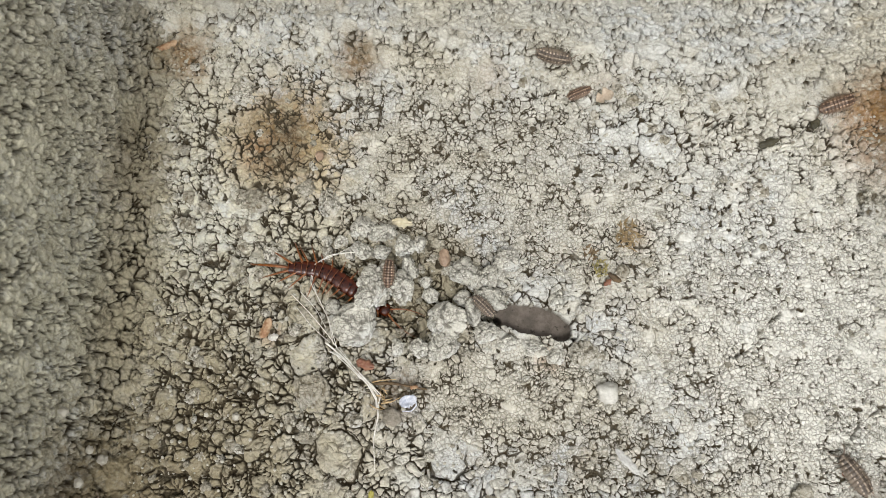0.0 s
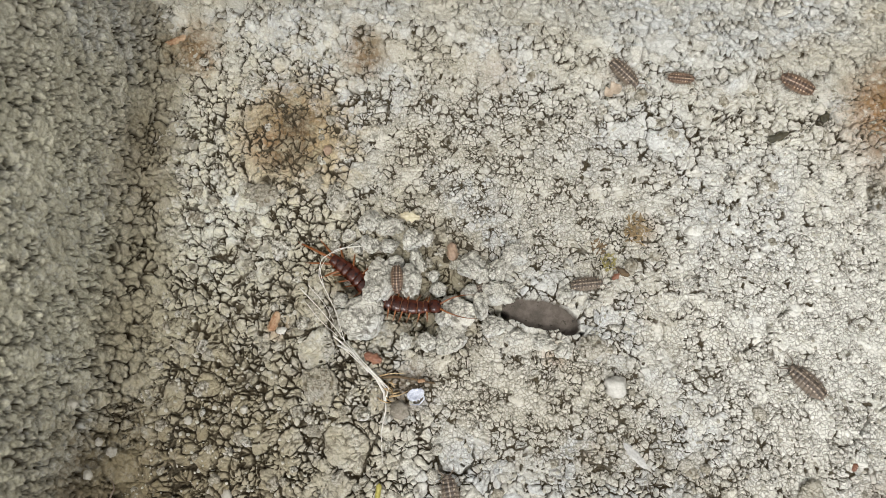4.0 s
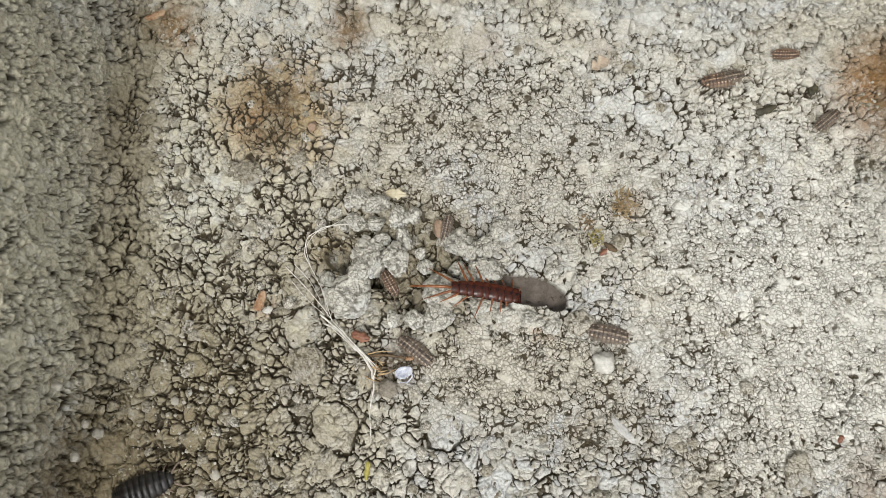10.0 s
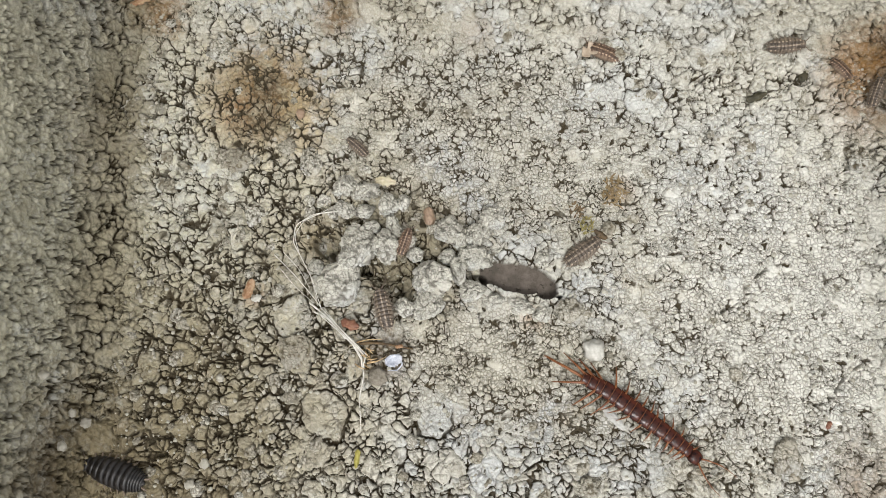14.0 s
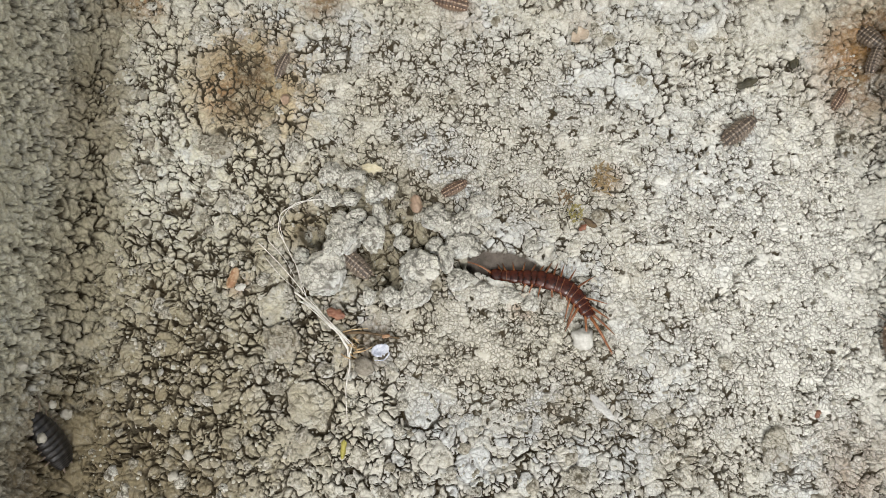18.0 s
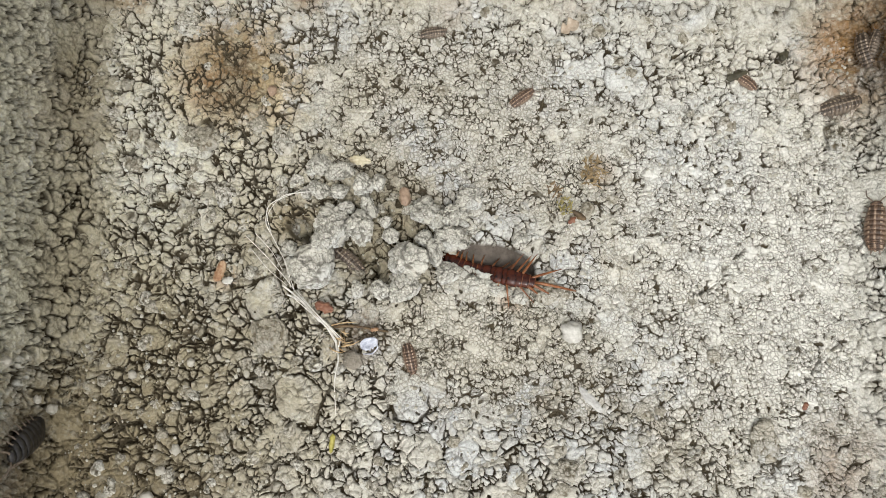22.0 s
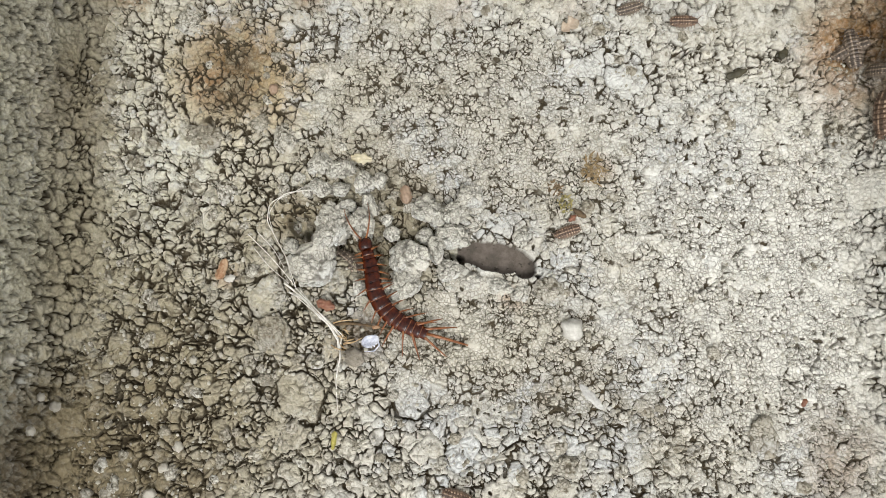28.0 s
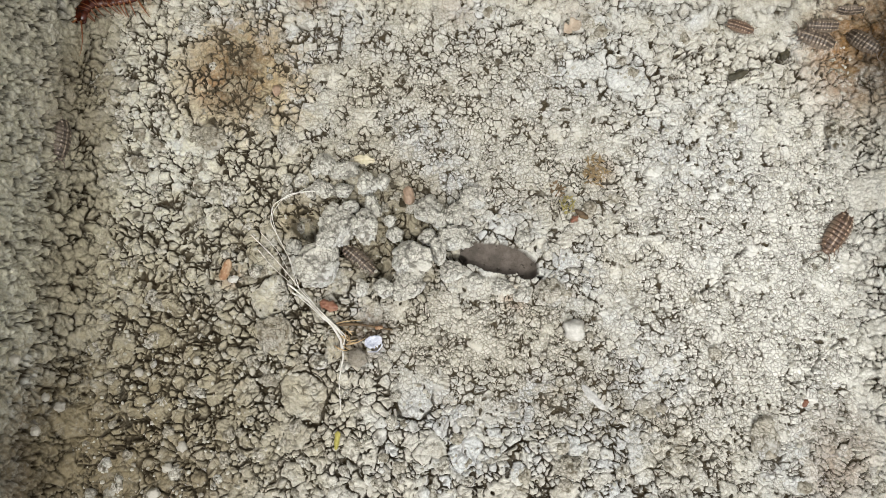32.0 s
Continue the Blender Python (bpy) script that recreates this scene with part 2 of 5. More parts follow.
DRY_LEAF = plain("dry_leaf", (0.36, 0.28, 0.20), (0.52, 0.44, 0.34), 0.8, 500.0)
RED_FLAKE = plain("red_brown_flake", (0.17, 0.06, 0.03), (0.30, 0.15, 0.09), 0.5)
BLUE_FLAKE = plain("bluish_white_flake", (0.30, 0.33, 0.40), (0.68, 0.69, 0.74), 0.6, 900.0)
ORANGE = plain("orange_brown_flake", (0.26, 0.125, 0.055), (0.48, 0.34, 0.21), 0.7, 700.0)
CHIP = plain("cream_yellow_chip", (0.48, 0.42, 0.27), (0.66, 0.60, 0.44), 0.8, 700.0)
YELLOW = plain("yellow_green_bud", (0.32, 0.29, 0.05), (0.48, 0.42, 0.12), 0.6)
TAN = plain("tan_husk", (0.26, 0.175, 0.115), (0.40, 0.29, 0.20), 0.45, 400.0)
DARK_HUSK = plain("dark_olive_husk", (0.035, 0.032, 0.018), (0.075, 0.065, 0.035), 0.4)
BROWN_FLAKE = plain("brown_flake", (0.15, 0.100, 0.050), (0.26, 0.185, 0.105), 0.7, 700.0)
OLIVE = plain("olive_moss", (0.26, 0.22, 0.07), (0.44, 0.38, 0.17), 0.8, 900.0)
MOSS_TAN = plain("tan_moss", (0.20, 0.135, 0.06), (0.36, 0.27, 0.15), 0.85, 900.0)
CREAM = plain("cream_pebble", (0.43, 0.415, 0.36), (0.60, 0.58, 0.52), 0.6, 700.0, 0.0002)
TORN = plain("torn_tan_fibre", (0.36, 0.23, 0.10), (0.62, 0.47, 0.27), 0.7, 700.0)
TWIG = plain("dark_twig", (0.05, 0.032, 0.016), (0.14, 0.09, 0.04), 0.7)
GREY_LUMP = plain("grey_dirt", (0.17, 0.15, 0.115), (0.27, 0.24, 0.19), 0.95, 700.0, 0.0004)

# Animals
n = Nodes("chitin_red_brown")
SHELL = n.done(n.mix(n.span(n.noise(700.0, 4.0), 0.35, 0.7), (0.017, 0.0027, 0.0007), (0.066, 0.0118, 0.0027)), 0.09, n.bump(n.noise(2200.0, 3.0), 0.00006), **{"Specular IOR Level": 0.32})
RIM = plain("chitin_tan_rim", (0.08, 0.020, 0.006), (0.17, 0.060, 0.020), 0.25, 900.0, 0.00004)
LEG = plain("chitin_amber", (0.14, 0.042, 0.010), (0.28, 0.105, 0.030), 0.3, 900.0, 0.00004)


def louse_shell(name, dark, light, stripe):
    """Grey-brown plates, paler at their hind rims, with broken rows of pale dashes."""
    n = Nodes(name)
    split = n.node("ShaderNodeSeparateXYZ", {0: n.coord}).outputs
    side = n.math("ABSOLUTE", split["Y"])
    along = n.math("FRACT", n.math("MULTIPLY_ADD", split["X"], -1 / 0.000925, 0.30))
    base = n.mix(n.span(n.noise(900.0, 5.0, 0.7), 0.32, 0.68), dark, light)
    base = n.mix(n.math("MULTIPLY", n.span(along, 0.45, 0.95), 0.08), base, stripe)
    base = n.mix(n.math("MULTIPLY", n.span(along, 0.30, 0.05), 0.2), base, tuple(0.45 * c for c in dark))
    blotch = n.span(n.noise(1400.0, 3.0, 0.6), 0.36, 0.56)
    band = n.span(n.math("ABSOLUTE", n.math("SUBTRACT", side, 0.00062)), 0.00042, 0.0002)
    base = n.mix(n.math("MULTIPLY", n.math("MULTIPLY", band, blotch), 0.75), base, tuple(0.4 * c for c in dark))
    fleck = n.math("MULTIPLY", n.span(n.math("ABSOLUTE", n.math("SUBTRACT", along, 0.6)), 0.30, 0.12), n.span(n.noise(1700.0, 2.0), 0.40, 0.56))
    row = n.math("MULTIPLY", n.span(n.math("ABSOLUTE", n.math("SUBTRACT", side, 0.00108)), 0.00024, 0.0001), fleck)
    line = n.math("MULTIPLY", n.math("MULTIPLY", n.span(side, 0.00026, 0.00006), n.span(n.noise(1500.0, 2.0), 0.42, 0.58)), 0.7)
    base = n.mix(n.math("MULTIPLY", n.math("MAXIMUM", row, line), 0.85), base, tuple(min(1.25 * c, 1.0) for c in stripe))
    base = n.mix(n.math("MULTIPLY", n.span(side, 0.0014, 0.0019), 0.55), base, tuple(0.55 * c for c in stripe))
    return n.done(base, 0.38, n.bump(n.noise(2500.0, 4.0), 0.00008))


LOUSE_GREY = louse_shell("louse_shell_grey", (0.075, 0.055, 0.040), (0.185, 0.143, 0.105), (0.40, 0.33, 0.25))
LOUSE_BROWN = louse_shell("louse_shell_brown", (0.080, 0.045, 0.028), (0.19, 0.118, 0.075), (0.46, 0.35, 0.25))
LOUSE_DARK = louse_shell("louse_shell_dark", (0.013, 0.0115, 0.0105), (0.024, 0.021, 0.019), (0.032, 0.028, 0.025))
LOUSE_LEG = plain("louse_leg", (0.16, 0.12, 0.085), (0.26, 0.20, 0.15), 0.5)


# ---------------------------------------------------------------- makers
def part(name, bm, material, parent=None, label="", smooth=True):
    """Links a bmesh, in millimetres, as one mesh under a thing or a part."""
    bmesh.ops.scale(bm, vec=(MM, MM, MM), verts=bm.verts)
    bmesh.ops.recalc_face_normals(bm, faces=bm.faces)
    me = bpy.data.meshes.new(name)
    bm.to_mesh(me)
    bm.free()
    me.materials.append(material)
    me.polygons.foreach_set("use_smooth", [smooth] * len(me.polygons))
    ob = new(name, me)
    ob.parent = parent
    if label:
        tagged(ob, label)
    return ob


def thing(name, label, category, group="", kind=""):
    return tagged(new(name), label, category, group, kind)


def tube(bm, points, radii, sides=6, flat=1.0):
    """A tapered tube along points."""
    pts = [Vector(p) for p in points]
    rings = []
    for i, p in enumerate(pts):
        way = (pts[min(i + 1, len(pts) - 1)] - pts[max(i - 1, 0)]).normalized()
        a = way.cross(Vector((0, 0, 1)))
        a = a.normalized() if a.length > 1e-4 else Vector((1, 0, 0))
        b = way.cross(a)
        r = radii[i] if hasattr(radii, "__len__") else radii
        rings.append([bm.verts.new(p + r * (math.cos(k * math.tau / sides) * a + flat * math.sin(k * math.tau / sides) * b)) for k in range(sides)])
    for one, two in zip(rings, rings[1:]):
        for k in range(sides):
            bm.faces.new((one[k], one[(k + 1) % sides], two[(k + 1) % sides], two[k]))
    bm.faces.new(rings[0][::-1])
    bm.faces.new(rings[-1])
    return bm


def loft(bm, rings, caps=True):
    """Skins closed rings of equal count."""
    made = [[bm.verts.new(p) for p in ring] for ring in rings]
    for one, two in zip(made, made[1:]):
        for k in range(len(one)):
            bm.faces.new((one[k], one[(k + 1) % len(one)], two[(k + 1) % len(one)], two[k]))
    if caps:
        bm.faces.new(made[0][::-1])
        bm.faces.new(made[-1])
    return bm


def rock(seed, size, detail=2, jag=0.28):
    """A lumpy stone about size across (x, y, z in millimetres)."""
    bm = bmesh.new()
    bmesh.ops.create_icosphere(bm, subdivisions=detail, radius=0.5)
    off = Vector((seed * 7.31, seed * 3.17, seed * 1.73))
    for v in bm.verts:
        d = v.co.normalized()
        k = 1 + jag * noise.noise(d * 1.6 + off) + 0.5 * jag * noise.noise(d * 3.7 + off)
        v.co = Vector((d.x * size[0], d.y * size[1], d.z * size[2])) * 0.5 * k
    return bm


# ---------------------------------------------------------------- the block's hollow
WEST, EAST, FILLET = -72.0, 90.0, 8.0


def north(x):
    return 82.8 - 0.109 * x


def hashed(i, j, seed):
    v = np.sin(i * 127.1 + j * 311.7 + seed * 74.7) * 43758.5453
    return v - np.floor(v)


def cloud(u, v, s, seed):
    """Smooth noise 0..1 with cells of s millimetres."""
    a, b = u / s, v / s
    i, j = np.floor(a), np.floor(b)
    fa, fb = a - i, b - j
    fa, fb = fa * fa * (3 - 2 * fa), fb * fb * (3 - 2 * fb)
    return (hashed(i, j, seed) * (1 - fa) + hashed(i + 1, j, seed) * fa) * (1 - fb) + (hashed(i, j + 1, seed) * (1 - fa) + hashed(i + 1, j + 1, seed) * fa) * fb


TABLE = np.random.RandomState(5).rand(128, 128, 6).astype(np.float32)


def packed(u, v, s, seed):
    """Tightly packed grains about s across: half the way to the joint with the next one, a few random numbers a grain, its tilt there, and the way to its middle."""
    gi, gj = np.floor(u / s).astype(int), np.floor(v / s).astype(int)
    first, second = np.full(u.shape, 1e6, np.float32), np.full(u.shape, 1e6, np.float32)
    who = np.zeros((*u.shape, 3), np.float32)
    lean = np.zeros(u.shape, np.float32)
    for di in (-1, 0, 1):
        for dj in (-1, 0, 1):
            i, j = gi + di, gj + dj
            luck = TABLE[(i + 13 * seed) % 128, (j + 29 * seed) % 128]
            x, y = u - (i + 0.04 + 0.92 * luck[..., 0]) * s, v - (j + 0.04 + 0.92 * luck[..., 1]) * s
            d = np.sqrt(x * x + y * y) - 0.36 * s * luck[..., 2] ** 2
            near = d < first
            second = np.where(near, first, np.minimum(second, d))
            who = np.where(near[..., None], luck[..., 3:6], who)
            lean = np.where(near, (x * (luck[..., 4] - 0.5) + y * (luck[..., 5] - 0.5)) / s, lean)
            first = np.where(near, d, first)
    return 0.5 * (second - first), who, lean, first


def relief(u, v, fineness, step=0.17, gap=1.0):
    """Height of packed, rounded grains of many sizes in millimetres, a tone a grain, and how near the joint between two grains is (0..1).
    Grains break up into smaller ones, and fineness 0..1 breaks up more of the large ones; gap widens the joints."""
    u, v, big = u.astype(np.float32), v.astype(np.float32), (1 - fineness).astype(np.float32)
    wu = u + 1.1 * (cloud(u, v, 2.7, 3) - 0.5) + 0.55 * (cloud(u, v, 0.9, 5) - 0.5) + 0.22 * (cloud(u, v, 0.45, 15) - 0.5)
    wv = v + 1.1 * (cloud(u, v, 2.7, 4) - 0.5) + 0.55 * (cloud(u, v, 0.9, 6) - 0.5) + 0.22 * (cloud(u, v, 0.45, 16) - 0.5)
    broken = np.ones(u.shape, np.float32)  # how far the grain at hand breaks up further
    high, tone = np.zeros(u.shape, np.float32), np.zeros(u.shape, np.float32)
    joint = np.zeros(u.shape, np.float32)
    vary = cloud(u, v, 2.2, 21)
    wide = cloud(u, v, 1.5, 22)
    for s, seed, keep, top in ((7.0, 11, 0.06 * big, 1.4), (4.2, 12, 0.01 + 0.15 * big, 1.05), (2.6, 13, 0.07 + 0.43 * big, 0.85), (1.6, 14, 0.38 + 0.42 * big, 0.62), (0.95, 15, 2.0, 0.40)):
        off, who, lean, away = packed(wu, wv, s, seed)
        rim = np.clip(off / (0.19 * s + 0.06), 0, 1)
        dome = top * (0.50 * (1 - (1 - rim) ** 2.2) + 0.30 * (who[..., 1] - 0.5) + 0.26 * lean) * (0.42 + 0.40 * big)
        kept = who[..., 0] < keep
        own = np.where(kept, 1.0, min(1.0, 1.5 / s)).astype(np.float32)  # what breaks up further has only a faint outline of its own
        high += broken * dome * (0.35 + 0.65 * own)
        strong = np.clip(1.9 * vary - (0.10 if s < 1.2 else 0.0), 0.3, 1.0) * (0.72 if s < 1.2 else 0.9 if s < 2 else 0.9)
        strong = strong * (0.25 + 0.75 * big if s > 2 else 1 - 0.45 * big if s < 1.2 else 1) * own * (0.72 + 0.28 * big)
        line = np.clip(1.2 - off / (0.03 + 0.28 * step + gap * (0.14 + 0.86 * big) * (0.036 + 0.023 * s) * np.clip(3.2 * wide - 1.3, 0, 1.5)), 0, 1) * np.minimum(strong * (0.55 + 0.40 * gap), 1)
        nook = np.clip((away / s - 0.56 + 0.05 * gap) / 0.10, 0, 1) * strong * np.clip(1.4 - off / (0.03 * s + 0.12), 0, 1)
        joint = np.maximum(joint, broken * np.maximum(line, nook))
        tone = np.where(broken > 0.9, who[..., 2], tone)
        broken = np.where(kept, np.minimum(broken, 0.3), broken)
    pit = np.clip((cloud(wu, wv, 0.9, 77) - 0.84) / 0.08, 0, 1) * np.clip(3 * cloud(u, v, 6.0, 78) - 1.3, 0, 1)
    joint = np.maximum(joint, 0.8 * pit)
    high = high + 0.10 * (cloud(u, v, 0.45, 8) - 0.5) + 0.14 * (cloud(u, v, 1.1, 9) - 0.5) - (0.75 + 0.75 * big) * joint - 0.3
    return high, tone, joint


def sheet(name, points, tone, grime_shade, clay, joint, craze, columns, material, label):
    """A grid of points (rows x columns x 3, millimetres) as one mesh with its attributes."""
    rows = len(points) // columns
    me = bpy.data.meshes.new(name)
    quads = (rows - 1) * (columns - 1)
    me.vertices.add(len(points))
    me.vertices.foreach_set("co", (points * MM).astype(np.float32).ravel())
    r, c = np.divmod(np.arange(quads), columns - 1)
    a = r * columns + c
    loops = np.stack([a, a + 1, a + columns + 1, a + columns], 1).astype(np.int32)
    me.loops.add(4 * quads)
    me.loops.foreach_set("vertex_index", loops.ravel())
    me.polygons.add(quads)
    me.polygons.foreach_set("loop_start", np.arange(quads, dtype=np.int32) * 4)
    me.update(calc_edges=True)
    for key, values in (("tone", tone), ("grime_shade", grime_shade), ("clay", clay), ("joint", joint), ("craze", craze)):
        me.attributes.new(key, "FLOAT", "POINT").data.foreach_set("value", np.asarray(values, np.float32).ravel())
    me.polygons.foreach_set("use_smooth", np.ones(quads, bool))
    me.materials.append(material)
    return tagged(new(name, me), label, "concrete block", kind="structure")


# Large lumps of the crumbled surface: x, y, width, depth, height, turn.
LUMPS = (
    (-21.9, 41.3, 5.4, 4.2, 4.2, 12), (-17.4, 40.4, 5.3, 4.6, 4.4, 0), (-12.7, 37.6, 4.8, 5.4, 4.8, 20), (-9.6, 38.1, 2.9, 3.9, 3.6, 8), (-21.1, 36.5, 4.6, 3.5, 3.6, -20), (-17.3, 36.2, 3.9, 3.1, 3.4, 10),
    (-18.2, 29.2, 7.8, 8.6, 6.2, 15), (-13.4, 29.2, 6.4, 7.4, 5.8, -10), (-22.0, 21.3, 10.0, 10.4, 5.8, 25), (-3.5, 22.8, 8.4, 8.0, 5.6, 0), (-4.4, 17.2, 6.4, 6.2, 4.6, 30),
    (-1.0, 32.1, 5.8, 5.9, 4.4, 0), (2.0, 30.3, 3.5, 4.3, 3.8, -25), (5.4, 31.7, 5.4, 5.4, 4.4, 0), (7.8, 35.0, 5.2, 5.6, 4.2, 40), (4.8, 26.8, 6.4, 5.6, 4.6, -15), (1.2, 24.4, 3.5, 6.2, 3.8, 8), (4.0, 20.2, 5.2, 4.4, 3.8, 0))
SMALL_LUMPS = (
    (-25.8, 38.5, 3.0, 2.3, 2.6, 0), (-23.8, 36.0, 3.0, 2.6, 2.8, 30), (-12.0, 34.0, 3.3, 3.4, 3.4, 0), (-16.1, 33.2, 4.0, 3.0, 3.4, 0), (-11.0, 32.4, 2.7, 3.0, 3.0, 0), (-8.4, 30.2, 2.5, 2.6, 2.8, 20), (-7.3, 27.3, 3.4, 3.6, 3.0, 0), (-26.9, 25.0, 3.4, 3.6, 3.0, 10),
    (-9.4, 16.9, 4.4, 4.2, 2.8, 0), (-13.6, 16.9, 2.8, 4.0, 2.8, 15), (-0.8, 27.0, 3.4, 3.3, 3.2, 0), (8.6, 18.2, 5.4, 3.2, 1.8, 8), (13.6, 17.0, 6.2, 2.9, 1.5, -10), (17.8, 15.6, 4.2, 3.6, 1.6, 30), (18.0, 26.6, 3.4, 3.4, 2.8, 0),
    (25.6, -17.0, 5.4, 5.2, 3.0, 20), (22.8, 15.8, 5.0, 5.6, 3.0, 0), (-28.6, 46.3, 5.0, 7.0, 2.6, 0), (-48.8, 71.0, 6.6, 5.4, 2.2, 0), (-30.3, 8.4, 7.0, 8.0, 2.8, 20), (82.2, 47.3, 5.8, 6.0, 3.6, 0),
    (63.2, -11.4, 5.8, 9.0, 2.2, 8), (-34.0, 49.5, 4.6, 4.2, 2.2, 0), (-44.0, 47.0, 5.4, 4.6, 2.0, 30), (-40.0, 36.0, 4.2, 5.0, 2.0, 0))
BRIDGE = (-20.2, 26.4, 5.6, 4.8, 3.8, 20)  # lies over a tunnel between two others
LUMP_SEAT = 0.24
STEP = 0.162
GX, GY = np.arange(WEST - 4, EAST + 4, STEP), np.arange(-30.0, 92.0, STEP)
X, Y = np.meshgrid(GX, GY)


def bump_at(x, y, rx, ry, turn=0.0):
    """1 at a place, falling to 0 at an ellipse round it."""
    c, s = math.cos(radians(turn)), math.sin(radians(turn))
    a, b = (X - x) * c + (Y - y) * s, (Y - y) * c - (X - x) * s
    return np.clip(1 - (a / rx) ** 2 - (b / ry) ** 2, 0, 1)


# The surface is fine-grained in a broad band through the middle and coarse round it.
FINE = np.clip(0.55 * bump_at(-39, 60, 13, 13) + 1.5 * np.maximum(bump_at(8, 52, 42, 24, -20), np.maximum(bump_at(16, 4, 34, 16, -8), 0.75 * bump_at(64, 14, 50, 50))), 0, 1)
# Brown by zones: dirt, plus shade put into the corner and pile gaps.
GRIME_SHADE = 0.25 + 0.75 * bump_at(-55, -5, 45, 45) + 0.3 * bump_at(-25, 35, 28, 20) + 0.7 * bump_at(-9, 28, 18, 14) + 0.3 * bump_at(35, -6, 20, 9, -30) - 0.25 * bump_at(70, 30, 40, 40)
GRIME_SHADE = np.clip(GRIME_SHADE + 0.6 * np.clip(1 - np.abs(X - WEST - 5) / 7, 0, 1) * cloud(X, Y, 9.0, 33), 0.1, 1.0)
REL, TONE, JOINT = relief(X, Y, FINE, STEP, 0.8 + 0.3 * bump_at(-60, -10, 55, 60) + 0.2 * bump_at(-30, 40, 45, 50) - 0.15 * bump_at(70, 30, 60, 60))
# Weight of the dark joint colour, part dirt and part painted shade.
JOINT = np.clip(JOINT * (1.55 + 0.6 * GRIME_SHADE + 0.5 * bump_at(-40, 61, 12, 12)) * (1 - 0.3 * bump_at(74, 24, 40, 46)), 0, 1)
BASE = 1.6 * (cloud(X, Y, 17, 41) - 0.5) * (1 - FINE) - 2.4 * bump_at(-9, 28, 19, 15)
# The smooth clay pocket, and the dark gaps beside and under it.
POCKET = np.maximum(bump_at(12.9, 22.9, 8.0, 3.1, -11), bump_at(18.7, 20.9, 2.5, 2.5, -40)) + (0.34 * (cloud(X, Y, 2.1, 51) - 0.5) + 0.16 * (cloud(X, Y, 0.6, 52) - 0.5)) * (bump_at(13.5, 22.4, 9.5, 4.6, -12) > 0)
CLAY = np.clip((POCKET - 0.10) / 0.05, 0, 1)
FLOOR = (BASE + REL) * (1 - CLAY) + CLAY * (-2.6 + 0.22 * (Y - 22.3) + 0.25 * cloud(X, Y, 3.0, 53) + 0.06 * cloud(X, Y, 0.9, 54))
for x, y, rx, ry, turn, deep in ((5.2, 22.9, 1.9, 1.0, -10, 4.5), (-25.2, 29.2, 3.0, 2.2, -40, 4.5), (-20.5, 26.2, 5.5, 1.9, -30, 4.0),
                                 (-13.5, 24.0, 5.5, 1.7, 0, 1.8), (-9.6, 19.5, 1.8, 4.0, 0, 2.6), (-12.0, 22.0, 2.5, 3.0, 0, 1.6), (-8.0, 27.5, 1.0, 1.4, 0, 3.0)):
    FLOOR -= deep * np.clip(2.2 * (bump_at(x, y, rx, ry, turn) + 0.25 * (cloud(X, Y, 1.1, 61) - 0.5)), 0, 1) * (bump_at(x, y, rx * 1.3, ry * 1.3, turn) > 0)
# Long open cracks.
for x0, y0, x1, y1, wide, deep in ((67, 62, 80, 63.5, 0.3, 1.4), (16, 66, 30, 64.5, 0.4, 1.3), (43, 63, 58, 66.5, 0.45, 1.4), (70, -2, 82, 10, 0.4, 1.2), (-62, -12, -50, -9.5, 0.5, 1.6), (52, 14, 62, 25, 0.4, 1.2), (78, 40, 84, 52, 0.5, 1.6)):
    f = np.clip(((X - x0) * (x1 - x0) + (Y - y0) * (y1 - y0)) / ((x1 - x0) ** 2 + (y1 - y0) ** 2), 0, 1)
    off = np.hypot(X - x0 - f * (x1 - x0) + 2.2 * (cloud(X, Y, 3.1, 91) - 0.5) + 0.9 * (cloud(X, Y, 1.0, 93) - 0.5), Y - y0 - f * (y1 - y0) + 2.2 * (cloud(X, Y, 3.1, 92) - 0.5) + 0.9 * (cloud(X, Y, 1.0, 94) - 0.5))
    crack = np.clip(1.3 - off / wide, 0, 1)
    FLOOR -= deep * crack
    # Cracks get the painted joint dark besides their depth.
    JOINT = np.maximum(JOINT, 0.5 * crack)
POINTS = np.stack([X, Y, FLOOR], -1).reshape(-1, 3)
floor = sheet("floor", POINTS, TONE, GRIME_SHADE, CLAY, JOINT, 0.25 + 0.65 * FINE, len(GX), CONCRETE, "pale grey crumbly concrete floor of a block's hollow, stained brown")

# How high a small animal stands: the highest grains near by.
RISE = FLOOR.copy()
for shift in (3, 6):
    for axis in (0, 1):
        RISE = np.maximum(RISE, np.maximum(np.roll(RISE, shift, axis), np.roll(RISE, -shift, axis)))


def perch(x, y):
    i = int(np.clip(round((x - GX[0]) / STEP), 0, len(GX) - 1))
    j = int(np.clip(round((y - GY[0]) / STEP), 0, len(GY) - 1))
    return max(float(0.5 * RISE[j, i] + 0.5 * FLOOR[j, i]), crest_at(x, y))


def crest_at(x, y):
    """Top of the large lumps at a place, or far below."""
    best = -9.0
    for lx, ly, w, d, h, turn in LUMPS + SMALL_LUMPS + (BRIDGE,):
        c, s = math.cos(radians(turn)), math.sin(radians(turn))
        a, b = ((x - lx) * c + (y - ly) * s) * 2 / w, ((y - ly) * c - (x - lx) * s) * 2 / d
        if a * a + b * b < 1:
            best = max(best, LUMP_SEAT * h + 0.5 * h * math.sqrt(1 - a * a - b * b) + 0.8 + (1.3 if lx == BRIDGE[0] else 0.0))
    return best


